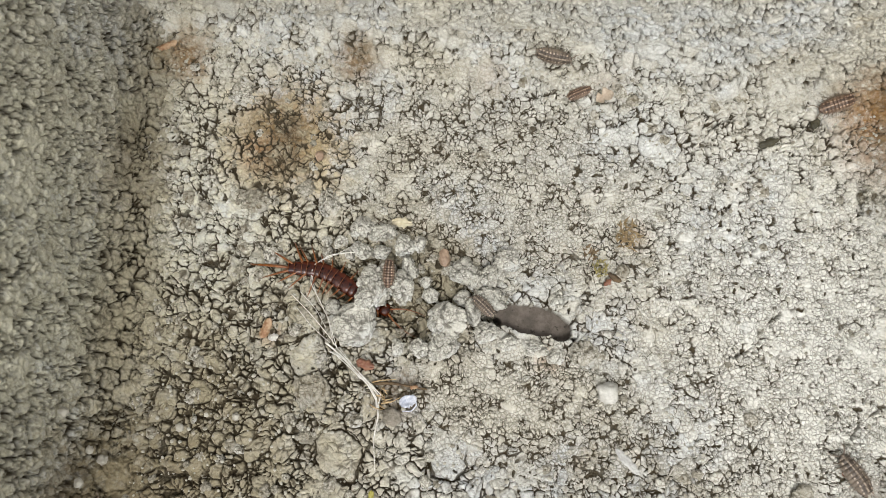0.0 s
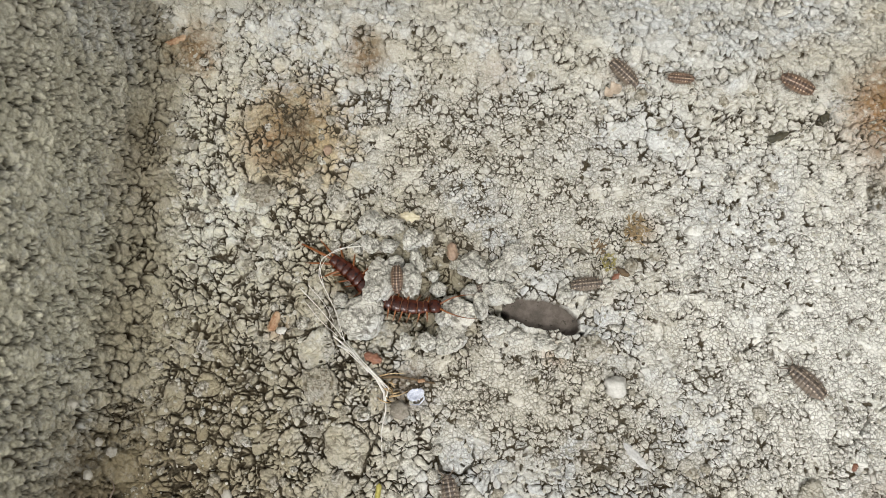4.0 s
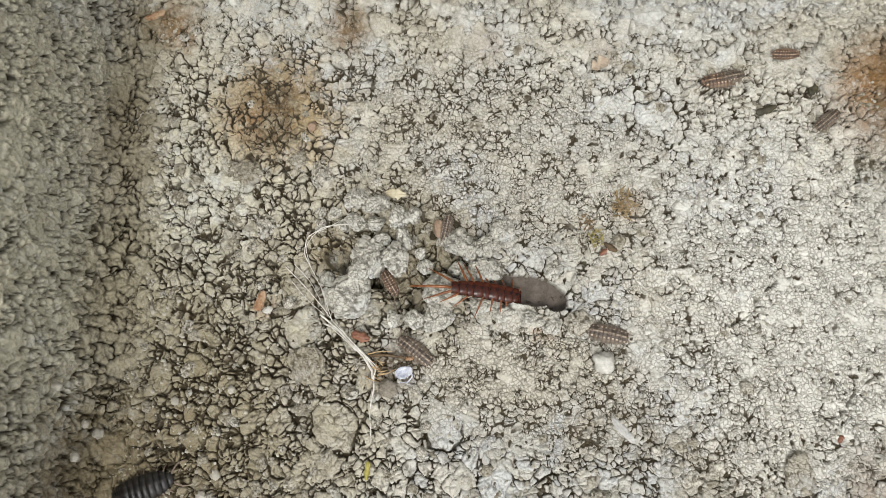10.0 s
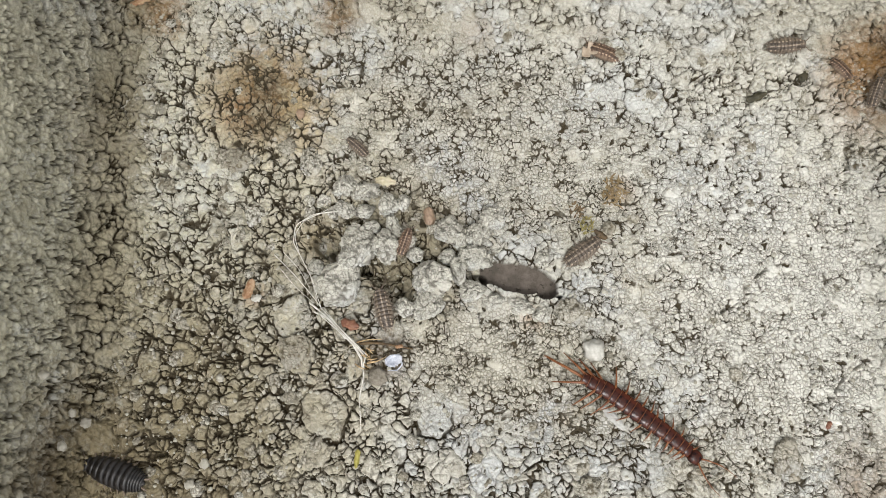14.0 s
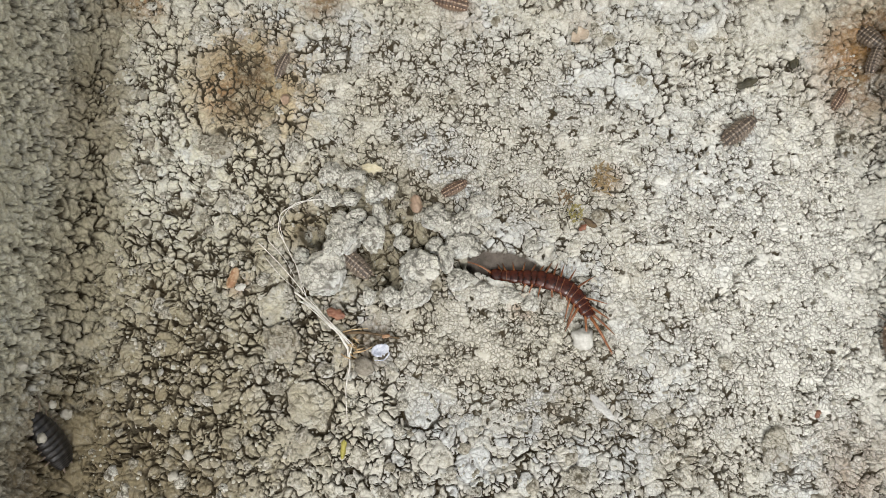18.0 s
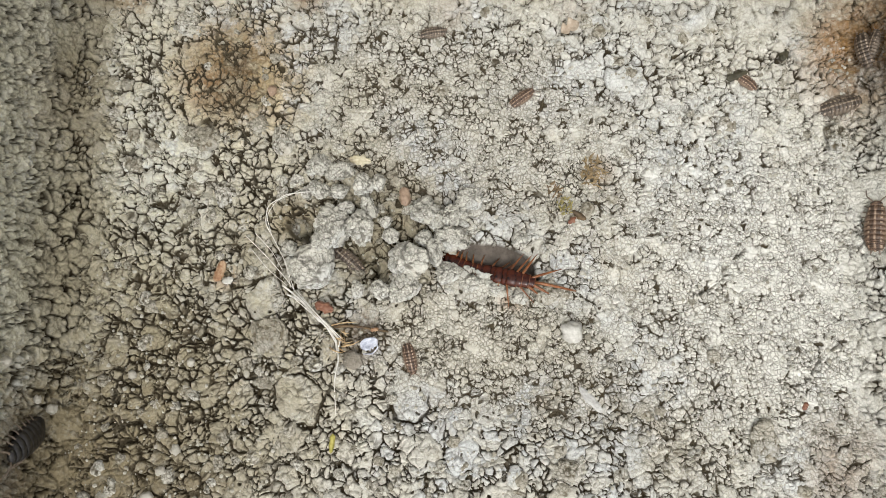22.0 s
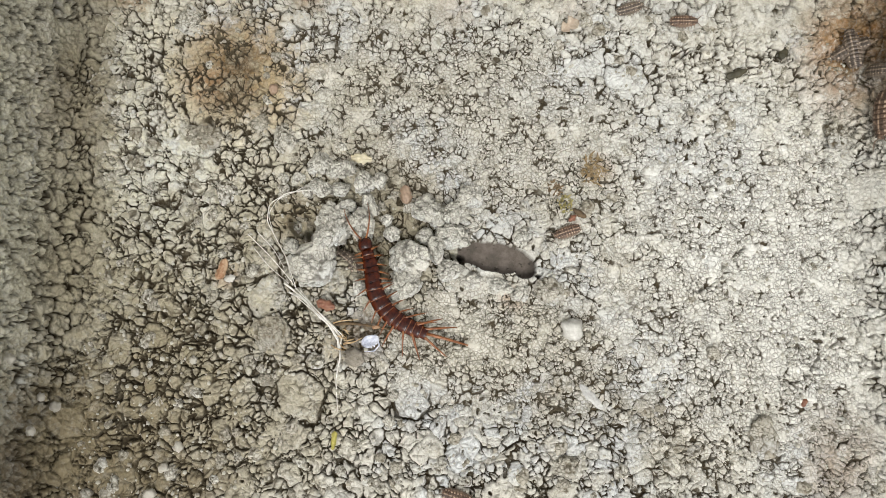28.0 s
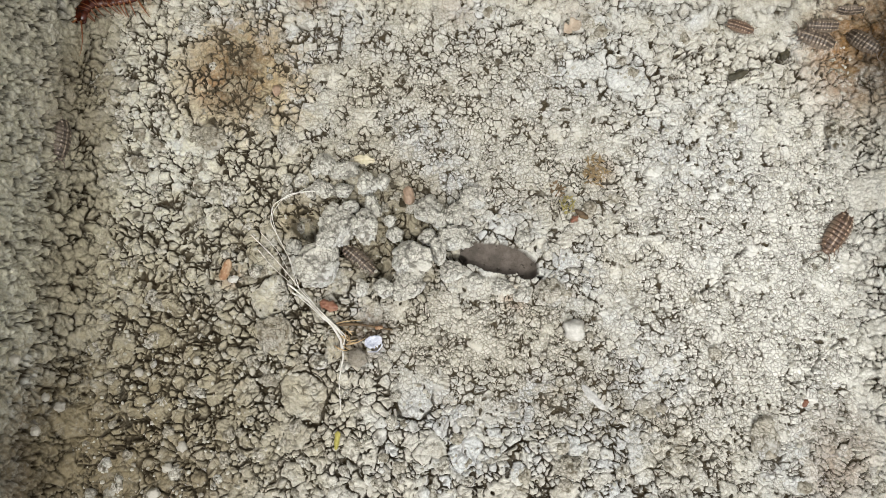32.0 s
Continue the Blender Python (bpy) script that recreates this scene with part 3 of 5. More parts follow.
def ramp(d):
    d = np.clip(d, 0, FILLET)
    return FILLET - math.sqrt(max(FILLET**2 - (FILLET - d) ** 2, 0))


def rise_at(x, y):
    """Height of the plain form, floor and rounded foot of the walls."""
    return max(ramp(x - WEST), ramp(north(x) - y), ramp(EAST - x))



def wall(name, start, end, inward, seed, label, crest=62.0):
    """A rough wall from start to end (x, y), its rounded foot running out on the floor, with its top and outer face."""
    start, end, inward = Vector(start), Vector(end), Vector((*inward, 0)).normalized()
    run = (end - start).length
    along = Vector((*(end - start), 0)).normalized()
    step = 0.22
    u = np.arange(0, run + step, step)
    u[0], u[-1] = u[1], u[-2]
    lead, arc = 4.5, FILLET * math.pi / 2
    q = np.arange(0, lead + arc + crest - FILLET, step)
    out, up, tilt = [], [], []
    for s in q:
        if s < lead:
            out.append(FILLET + lead - s), up.append(-2.6 * (1 - s / lead)), tilt.append(0.0)
        elif s < lead + arc:
            a = (s - lead) / FILLET
            out.append(FILLET - FILLET * math.sin(a)), up.append(FILLET - FILLET * math.cos(a)), tilt.append(a)
        else:
            out.append(0.0), up.append(FILLET + s - lead - arc), tilt.append(math.pi / 2)
    out, up, tilt = np.array(out), np.array(up), np.array(tilt)
    U, Q = np.meshgrid(u, q)
    rel, tone, joint = relief(U + 300 * seed, Q + 170 * seed, (0.15 if seed == 1 else 0.35) * np.ones(U.shape), step, 1.6 if seed == 1 else 1.1)
    rel *= 1.35 if seed == 1 else 1.15
    rel += 1.2 * (cloud(U, Q, 11, 70 + seed) - 0.5)
    # Browner round the foot, most on the west wall.
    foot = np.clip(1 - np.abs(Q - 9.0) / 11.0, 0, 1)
    grime_shade = np.clip(0.3 + (0.1 + 0.55 * foot) * (seed == 1) + 0.1 * foot, 0, 1)
    o = out[:, None] + rel * np.sin(tilt)[:, None]
    z = up[:, None] + rel * np.cos(tilt)[:, None]
    rows = [np.stack([start.x + along.x * U + inward.x * o, start.y + along.y * U + inward.y * o, z], -1)]
    back = [(0.0, crest + 0.5), (-14.0, crest + 1), (-28.0, crest), (-28.5, 10.0), (-28.5, -30.0)]
    for far, high in back:
        rows.append(np.stack([start.x + along.x * u + inward.x * far, start.y + along.y * u + inward.y * far, np.full(u.shape, high)], -1)[None])
    pts = np.concatenate(rows, 0)
    for end in (0, -1):  # the end faces
        pts[:, end] = (start.x + along.x * u[end] - 14 * inward.x, start.y + along.y * u[end] - 14 * inward.y, 0.5 * crest - 8)
    flat = lambda a, value: np.concatenate([a, np.full((len(back), len(u)), value)], 0)
    return sheet(name, pts.reshape(-1, 3), flat(tone, 0.5), flat(grime_shade, 0.3), flat(0 * tone, 0.0), flat(joint, 0.0), flat(0 * tone + 0.4, 0.4), len(u), CONCRETE, label)


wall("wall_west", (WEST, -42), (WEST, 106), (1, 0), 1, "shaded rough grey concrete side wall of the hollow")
wall("wall_north", (EAST + 8, north(EAST + 8)), (WEST - 8, north(WEST - 8)), (-0.109, -1), 2, "brightly lit rough concrete end wall of the hollow", 32.0)
wall("wall_east", (EAST, 90), (EAST, -42), (-1, 0), 3, "brightly lit rough concrete side wall of the hollow", 16.0)


def slab(name, x0, x1, y0, y1, z0, z1, material, label, category):
    bm = bmesh.new()
    bmesh.ops.create_cube(bm, size=1.0)
    for v in bm.verts:
        v.co = Vector(((x0 + x1) / 2 + v.co.x * (x1 - x0), (y0 + y1) / 2 + v.co.y * (y1 - y0), (z0 + z1) / 2 + v.co.z * (z1 - z0)))
    return tagged(part(name, bm, material, smooth=False), label, category, kind="structure")


slab("block_base", WEST - 28, EAST + 28, -62, 118, -30, -8.5, CRUMB, "underside of the pale concrete block", "concrete block")
slab("block_sill", WEST - 28, EAST + 28, -62, -29, -8.6, -0.6, CRUMB, "plain front sill of the concrete block", "concrete block")
slab("ground", -40000, 40000, -40000, 40000, -60, -30, SOIL, "dark bare soil under the concrete block", "ground")


# ---------------------------------------------------------------- large crumbs and pebbles of the floor
def crumb(seed, x, y, size, turn=0.0, z=None, detail=5, grain=None, material=None):
    """A lump of crumbly concrete, broken along flat faces, with its own grains."""
    grain = grain or max(1.7, 0.34 * size[0])
    pick = random.Random(1000 + seed)
    faces = [(Vector((pick.uniform(-1, 1), pick.uniform(-1, 1), pick.uniform(-0.3, 1))).normalized(), pick.uniform(0.66, 0.92)) for _ in range(10)]
    bm = bmesh.new()
    bmesh.ops.create_icosphere(bm, subdivisions=detail, radius=1.0)
    off = Vector((seed * 7.31, seed * 3.17, seed * 1.73))
    tone, joint = [], []
    half = Vector(size) * 0.475
    for v in bm.verts:
        d = v.co.normalized()
        k = 1.14 + 0.26 * noise.noise(d * 1.5 + off) + 0.14 * noise.noise(d * 3.4 + off)
        for way, far in faces:
            reach = k * d.dot(way)
            if reach > far:
                k *= (far + 0.12 * (reach - far)) / reach
        p = Vector((d.x * half.x, d.y * half.y, d.z * half.z)) * k
        q = p + 0.35 * noise.noise_vector(p * 1.1 + off)
        near, spots = noise.voronoi(q / grain + off)
        fine = noise.voronoi(q / (0.42 * grain) - off)[0]
        edge, small = near[1] - near[0], fine[1] - fine[0]
        line = 0.9 * max(0.0, min(1.0, 1.15 - edge / 0.15)) * max(0.2, min(1.0, 0.6 + 1.5 * noise.noise(p * 0.9 + off)))
        line = max(line, 0.6 * max(0.0, min(1.0, 1.1 - small / 0.16)) * max(0.0, min(1.0, 0.5 + 1.6 * noise.noise(p * 0.7 - off))))
        swell = 0.20 * min(edge / 0.34, 1.0) ** 0.6 + 0.11 * min(small / 0.4, 1.0) ** 0.6 + 0.12 * noise.noise(p * 3.5 + off) - 0.32 * line
        v.co = p + d * (swell - 0.15) * min(1.4, size[0] / 4.0)
        tone.append(noise.cell(spots[0] * 5.3) % 1.0)
        joint.append(line)
    ob = part("stone", bm, material or LUMP, floor)
    for key, values in (("tone", tone), ("grime_shade", [0.15] * len(tone)), ("joint", joint), ("craze", [0.85] * len(tone))):
        ob.data.attributes.new(key, "FLOAT", "POINT").data.foreach_set("value", values)
    ob.matrix_local = pose(x * MM, y * MM, (size[2] * LUMP_SEAT if z is None else z) * MM, 0, 0, turn)
    return ob


for k, (x, y, w, d, h, turn) in enumerate(LUMPS):
    crumb(k + 1, x, y, (w, d, h), turn, detail=5 if w > 4.5 else 4, material=PALE_LUMP)
for k, (x, y, w, d, h, turn) in enumerate(SMALL_LUMPS):
    crumb(k + 31, x, y, (w, d, h), turn, detail=4, material=PALE_LUMP if k < 15 else LUMP)

# A lump that bridges the way between two others.
crumb(90, BRIDGE[0], BRIDGE[1], BRIDGE[2:5], BRIDGE[5], 2.3, material=PALE_LUMP)
# Loose small crumbs, shared meshes, thickest where the surface is coarse.
draw = random.Random(7)
SHAPES = []
for k in range(10):
    ob = crumb(60 + k, -60 + 12 * k, -28, (3.0, 2.0 + 0.3 * (k % 4), 2.0), 0, 0, 3, 1.8)
    SHAPES.append(ob.data)
made = 0


def bump_near(x, y):
    """Too close to the clay pocket."""
    return ((x - 13.5) / 11) ** 2 + ((y - 22) / 6) ** 2 < 1


while made < 285:
    x, y = draw.uniform(-69, 86), draw.uniform(-24, 82)
    j, i = int((y - GY[0]) / STEP), int((x - GX[0]) / STEP)
    if draw.random() < 0.25 + 0.7 * FINE[j, i] or bump_near(x, y) or y > north(x) - 4 or (abs(y - 23 + 0.15 * (x + 10)) < 3.4 and -30 < x < 8):
        continue
    size = draw.choice((1.3, 1.6, 1.9, 2.3, 2.7))
    ob = new("stone", draw.choice(SHAPES))
    ob.parent = floor
    ob.matrix_local = pose(x * MM, y * MM, (FLOOR[j, i] - 0.06 * size) * MM, draw.uniform(-25, 25), draw.uniform(-25, 25), draw.uniform(0, 360))
    ob.scale = (0.42 * size,) * 3
    made += 1



def grit():
    """Small loose grains lying over the floor and in its joints."""
    pick = np.random.RandomState(21)
    bm = bmesh.new()
    bmesh.ops.create_icosphere(bm, subdivisions=1, radius=1.0)
    ball = np.array([v.co[:] for v in bm.verts])
    sides = np.array([[v.index for v in f.verts] for f in bm.faces])
    bm.free()
    x, y = pick.uniform(-70, 87, 8000), pick.uniform(-24, 82, 8000)
    j, i = ((y - GY[0]) / STEP).astype(int), ((x - GX[0]) / STEP).astype(int)
    keep = (pick.rand(len(x)) < 0.75 - 0.45 * FINE[j, i]) & (((x - 13.5) / 11) ** 2 + ((y - 22) / 6) ** 2 > 1) & (y < 79 - 0.109 * x) & ((x + 39.5) ** 2 + (y - 60.5) ** 2 > 150)
    x, y, j, i = x[keep], y[keep], j[keep], i[keep]
    size = 0.14 + 0.34 * pick.rand(len(x)) ** 2.2
    shape = ball[None] * (1 + 0.35 * (pick.rand(len(x), len(ball), 1) - 0.5)) * size[:, None, None] * pick.uniform(0.75, 1.25, (len(x), 1, 3))
    shape += np.stack([x, y, FLOOR[j, i] + 0.35 * size], -1)[:, None]
    me = bpy.data.meshes.new("grit")
    faces = (sides[None] + len(ball) * np.arange(len(x))[:, None, None]).reshape(-1, 3)
    me.from_pydata((shape.reshape(-1, 3) * MM).tolist(), [], faces.tolist())
    me.materials.append(GRIT)
    tagged(new("grit", me), "loose pale concrete grit scattered over the floor", "grit", kind="stuff")


grit()

# ---------------------------------------------------------------- debris
def rest(ob, x, y, lift=0.0, turn=0.0, tip=0.0):
    """Lays a thing on the floor's grains."""
    ob.matrix_basis = pose(x * MM, y * MM, (perch(x, y) + lift) * MM, tip, 0, turn)
    return ob


def flake(name, label, category, seed, material, w, d, h, x, y, turn=0.0, curl=0.5, tip=0.0, lift=0.0):
    """A thin, curled and ragged chip with thickness."""
    bm = bmesh.new()
    n_u, n_v, rows = 14, 9, ([], [])
    for side in (0, 1):
        for a in range(n_u):
            row = []
            for b in range(n_v):
                s, t = 2 * a / (n_u - 1) - 1, 2 * b / (n_v - 1) - 1
                wide = math.sqrt(max(1 - s * s, 0.0)) * (0.85 + 0.6 * noise.noise(Vector((s * 2.3, seed, 0))) + 0.3 * noise.noise(Vector((s * 6, seed, 3 if t > 0 else 7)))) + 0.03
                z = curl * d * 0.5 * (t * t * wide * wide) - 0.25 * curl * w * 0.2 * s * s + 0.6 * h * noise.noise(Vector((s * 3, t * 3, seed)))
                row.append(bm.verts.new((s * w / 2, t * wide * d / 2, z + (h if side else 0.0) * (1 - 0.6 * max(abs(s), abs(t)) ** 3) + 0.05)))
            rows[side].append(row)
    for side in (0, 1):
        g = rows[side]
        for a in range(n_u - 1):
            for b in range(n_v - 1):
                bm.faces.new((g[a][b], g[a + 1][b], g[a + 1][b + 1], g[a][b + 1]))
    lo, hi = rows
    rim = lambda g: [g[a][0] for a in range(n_u)] + [g[-1][b] for b in range(1, n_v)] + [g[a][-1] for a in range(n_u - 2, -1, -1)] + [g[0][b] for b in range(n_v - 2, 0, -1)]
    one, two = rim(lo), rim(hi)
    for k in range(len(one)):
        m = (k + 1) % len(one)
        bm.faces.new((one[k], one[m], two[m], two[k]))
    ob = tagged(part(name, bm, material), label, category)
    return rest(ob, x, y, lift, turn, tip)


def strand(name, label, category, material, points, radius, taper=0.4, sides=5):
    """A thread or stalk lying over the floor through (x, y, lift) points."""
    pts = []
    for (x0, y0, l0), (x1, y1, l1) in zip(points, points[1:]):
        for k in range(6):
            f = k / 6
            pts.append((x0 + (x1 - x0) * f, y0 + (y1 - y0) * f, l0 + (l1 - l0) * f))
    pts.append(points[-1])
    for _ in range(2):
        pts = [pts[0]] + [tuple((a + 2 * b + c) / 4 for a, b, c in zip(p, q, r)) for p, q, r in zip(pts, pts[1:], pts[2:])] + [pts[-1]]
    solid, heights = [], [perch(x, y) + l for x, y, l in pts]
    for _ in range(6):
        heights = [max(h, (heights[max(k - 1, 0)] + heights[min(k + 1, len(heights) - 1)]) / 2) for k, h in enumerate(heights)]
    x0, y0 = pts[0][:2]
    z0 = heights[0]
    solid = [(x - x0, y - y0, h - z0) for (x, y, _), h in zip(pts, heights)]
    count = len(solid)
    bm = tube(bmesh.new(), solid, [radius * (1 - (1 - taper) * k / count) for k in range(count)], sides)
    ob = tagged(part(name, bm, material), label, category)
    ob.matrix_basis = pose(x0 * MM, y0 * MM, z0 * MM)
    return ob


def pebble(label, seed, x, y, size, material=None, group="", z=None):
    bm = rock(seed, size, 3, 0.4)
    ob = tagged(part("pebble", bm, material or WHITE), label, "pebble", group)
    ob.matrix_basis = pose(x * MM, y * MM, ((perch(x, y) if z is None else z) + 0.30 * size[2]) * MM, 0, 0, 40 * seed)
    return ob


pebble("smooth cream-white pebble lying on the pale concrete", 5, 27.3, 8.6, (3.9, 4.2, 3.0), CREAM)
SPECKS = "tiny rounded white pebble stuck in the dark corner"
for k, (x, y, z, r) in enumerate(((-69.2, -5.3, 2.4, 1.8), (-70.6, -3.4, 5.2, 1.4), (-70.4, -9.2, 8.4, 1.6), (-70.4, 3.3, 16.8, 1.6))):
    pebble(SPECKS, 30 + k, x, y, (r, 1.1 * r, r), group="white pebbles in the corner", z=z)
for k, (x, y, r) in enumerate(((-47.1, -12.9, 1.8), (-49.5, -16.6, 1.7), (-51.8, -21.2, 2.0), (-68.0, 15.6, 2.2), (-44.7, 3.2, 1.4), (-55.7, 0.9, 1.5))):
    pebble("small cream pebble lying among the concrete crumbs", 50 + k, x, y, (r, 1.15 * r, 0.8 * r), group="small cream pebbles")
pebble("small yellowish pebble beside the brown stain", 70, -31.2, 57.0, (2.2, 1.8, 1.4), TAN)

flake("chip", "flat cream concrete chip lying on the crumbs", "chip", 1, CHIP, 4.4, 2.2, 1.0, -13.4, 42.6, -8, 0.1)
flake("seed_husk", "tan oval seed husk standing among the crumbs", "husk", 2, TAN, 3.9, 2.6, 0.9, -4.6, 35.4, 96, -0.5, lift=0.7)
flake("seed_husk", "dark olive pointed husk lying on the concrete", "husk", 3, DARK_HUSK, 4.8, 1.9, 0.6, 62.7, 60.3, 20, -0.4, lift=0.3)
flake("seed_husk", "small dark brown husk wedged in the concrete", "husk", 4, DARK_HUSK, 2.8, 2.2, 0.5, 73.0, 65.0, 60, -0.3)
flake("bark_flake", "red-brown bark flake beside the bleached stalk", "flake", 5, RED_FLAKE, 3.8, 2.2, 0.8, -19.7, 13.4, -20, -0.5, lift=1.0)
flake("bark_flake", "ragged orange-brown flake among the crumbs", "flake", 6, ORANGE, 4.4, 2.2, 0.6, -40.2, 20.6, 70, -0.5, lift=0.3)
flake("bark_flake", "cream and orange flake beside the ragged one", "flake", 16, CREAM, 2.2, 1.6, 0.5, -38.6, 18.8, 20, -0.4, lift=0.3)
flake("bark_flake", "splintered orange-brown flake in the corner by the end wall", "flake", 17, ORANGE, 5.0, 1.6, 0.6, -66.0, 82.2, 25, -0.4, lift=1.2)
flake("bark_flake", "dark brown flake beside the olive moss", "flake", 7, TWIG, 3.2, 1.5, 0.5, 29.6, 31.4, -35, -0.6, lift=0.3)
flake("bark_flake", "small dark reddish flake under the olive moss", "flake", 18, RED_FLAKE, 2.0, 1.2, 0.4, 28.2, 30.4, 40, -0.5, lift=0.3)
flake("bark_flake", "tiny orange-red flake on the pale concrete", "flake", 9, RED_FLAKE, 1.7, 1.2, 0.4, 71.6, -5.6, 60, -0.3)
flake("pale_flake", "long thin pale grey flake on the concrete", "flake", 10, PALE, 6.5, 2.0, 0.3, 30.8, -4.2, -48, -0.1, lift=-0.25)
flake("insect_wing", "curled bluish white scrap, perhaps a wing, beside the stalk", "scrap", 11, BLUE_FLAKE, 3.6, 2.6, 0.5, -11.3, 6.6, 20, 0.7, 8, lift=0.4)
strand("pale_thread", "short curled bluish white thread by the scrap", "thread", BLUE_FLAKE, ((-10.2, 7.2, 0.6), (-9.5, 5.8, 0.8), (-10.6, 4.6, 0.6), (-12.4, 4.6, 0.3)), 0.22)
flake("dry_leaf", "curled tan leaf scrap lying near the end wall", "leaf", 12, DRY_LEAF, 4.2, 3.0, 0.5, 29.0, 70.5, 30, 0.8, lift=0.4)


def moss_tuft(label, seed, x, y, wide, material, count=46, tall=1.0):
    """A tuft of short leaning sprigs."""
    pick, bm = random.Random(seed), bmesh.new()
    for _ in range(count):
        a, r = pick.uniform(0, math.tau), wide * 0.5 * math.sqrt(pick.random())
        px, py, ln = r * math.cos(a), 1.25 * r * math.sin(a), tall * pick.uniform(0.6, 1.5)
        lx, ly = pick.uniform(-0.6, 0.6) / tall, pick.uniform(-0.6, 0.6) / tall
        tube(bm, [(px, py, -0.3), (px + 0.5 * lx, py + 0.5 * ly, 0.45 * ln), (px + lx, py + ly, 0.75 * ln)], [0.2, 0.17, 0.05], 4)
    return rest(tagged(part("moss_tuft", bm, material), label, "moss"), x, y)


moss_tuft("small olive-brown moss tuft on the concrete", 3, 26.8, 33.4, 3.0, OLIVE)
moss_tuft("sparse brown moss tuft beside the olive one", 4, 25.0, 36.5, 2.6, BROWN_FLAKE)
moss_tuft("flat fibrous tan moss patch on the concrete", 5, 32.6, 40.4, 4.6, MOSS_TAN, 90, 0.45)
flake("leaf_bud", "tiny yellow-green bud on the concrete", "bud", 14, YELLOW, 3.6, 1.2, 0.8, -17.9, -11.8, 84, -0.4, lift=0.3)
pebble("lump of grey dirt beside the bluish scrap", 80, -14.3, 3.6, (3.6, 3.4, 1.8), GREY_LUMP)



def frayed_stalk():
    """A flat bleached stalk of several split fibres, with a torn tan end."""
    ob = thing("bleached_stalk", "bleached white plant stalk fraying into tan fibres", "stalk")
    x0, y0 = -25.6, 16.2
    z0 = perch(x0, y0)
    ob.matrix_basis = pose(x0 * MM, y0 * MM, z0 * MM)
    pick = random.Random(12)
    spine = ((-25.6, 16.2, 0.6), (-22.2, 12.9, 1.2), (-18.9, 9.7, 1.3), (-17.0, 7.2, 0.9), (-17.1, 5.0, 0.5))
    for k in range(5):
        aside = (k - 2) * 0.12
        pts = []
        for m, (x, y, lift) in enumerate(spine):
            spread = (2.4, 0.8, 0.7, 2.0, 0.4)[m]
            pts.append((x + aside * spread + pick.uniform(-0.12, 0.12), y + aside * spread + pick.uniform(-0.12, 0.12), lift + pick.uniform(-0.1, 0.15)))
        fine = [tuple(a + (b - a) * f / 4 for a, b in zip(p, q)) for p, q in zip(pts, pts[1:]) for f in range(4)] + [pts[-1]]
        level = [max(perch(x, y) + lift - z0, 0.0) for x, y, lift in fine]
        for _ in range(5):
            level = [max(h, (level[max(i - 1, 0)] + level[min(i + 1, len(level) - 1)]) / 2) for i, h in enumerate(level)]
        line = [(x - x0, y - y0, h) for (x, y, _), h in zip(fine, level)]
        part("stalk_fibre", tube(bmesh.new(), line, [(0.10 if k % 3 else 0.15) * (0.5 + 0.5 * min(1.0, i / 7)) for i in range(len(line))], 5, 0.7), STALK if k % 4 == 2 else FIBRE, ob)
    for k in range(12):
        x, y = -17.3 + pick.uniform(-1.4, 1.4), 7.6 + pick.uniform(-1.9, 2.0)
        a, ln = pick.uniform(-0.9, 0.6) - 0.8, pick.uniform(1.2, 2.8)
        line = [(x - x0 + ln * f * math.cos(a + 0.4 * f), y - y0 + ln * f * math.sin(a + 0.4 * f), perch(x, y) - z0 + 0.7 + 0.5 * math.sin(3 * f)) for f in (0, 0.35, 0.7, 1.0)]
        part("torn_fibre", tube(bmesh.new(), line, [0.12, 0.13, 0.1, 0.05], 4), TORN, ob, "short torn tan fibre")
    line = [(x - x0, y - y0, perch(x, y) - z0 + 0.3) for x, y in ((-17.1, 5.2), (-17.0, 3.4), (-17.4, 1.4), (-17.7, -1.0), (-17.5, -4.0), (-17.3, -6.5))]
    part("thread_end", tube(bmesh.new(), line, [0.2, 0.17, 0.15, 0.12, 0.09, 0.05], 5), FIBRE, ob, "thin white thread at the stalk's end")
    return ob


frayed_stalk()
strand("dry_fibre", "short orange-tan fibre off the bleached stalk", "fibre", TORN, ((-18.4, 10.0, 1.1), (-16.6, 10.4, 1.3), (-13.6, 10.6, 0.8)), 0.16)
strand("dry_fibre", "short orange-tan fibre off the bleached stalk", "fibre", TORN, ((-16.4, 6.0, 0.8), (-14.6, 6.2, 1.1), (-12.8, 7.2, 0.8)), 0.14)
flake("bark_flake", "tiny orange fleck on the dark twig", "flake", 19, ORANGE, 1.6, 0.9, 0.4, -10.2, 9.2, 10, -0.4, lift=0.9)
strand("twig", "thin dark twig lying across the dirt", "twig", TWIG, ((-18.0, 9.8, 0.4), (-14.5, 9.9, 0.8), (-11.0, 9.4, 0.7), (-7.6, 8.8, 0.2)), 0.34, 0.5)
THREADS = "fine white root fibre trailing over the concrete crumbs"
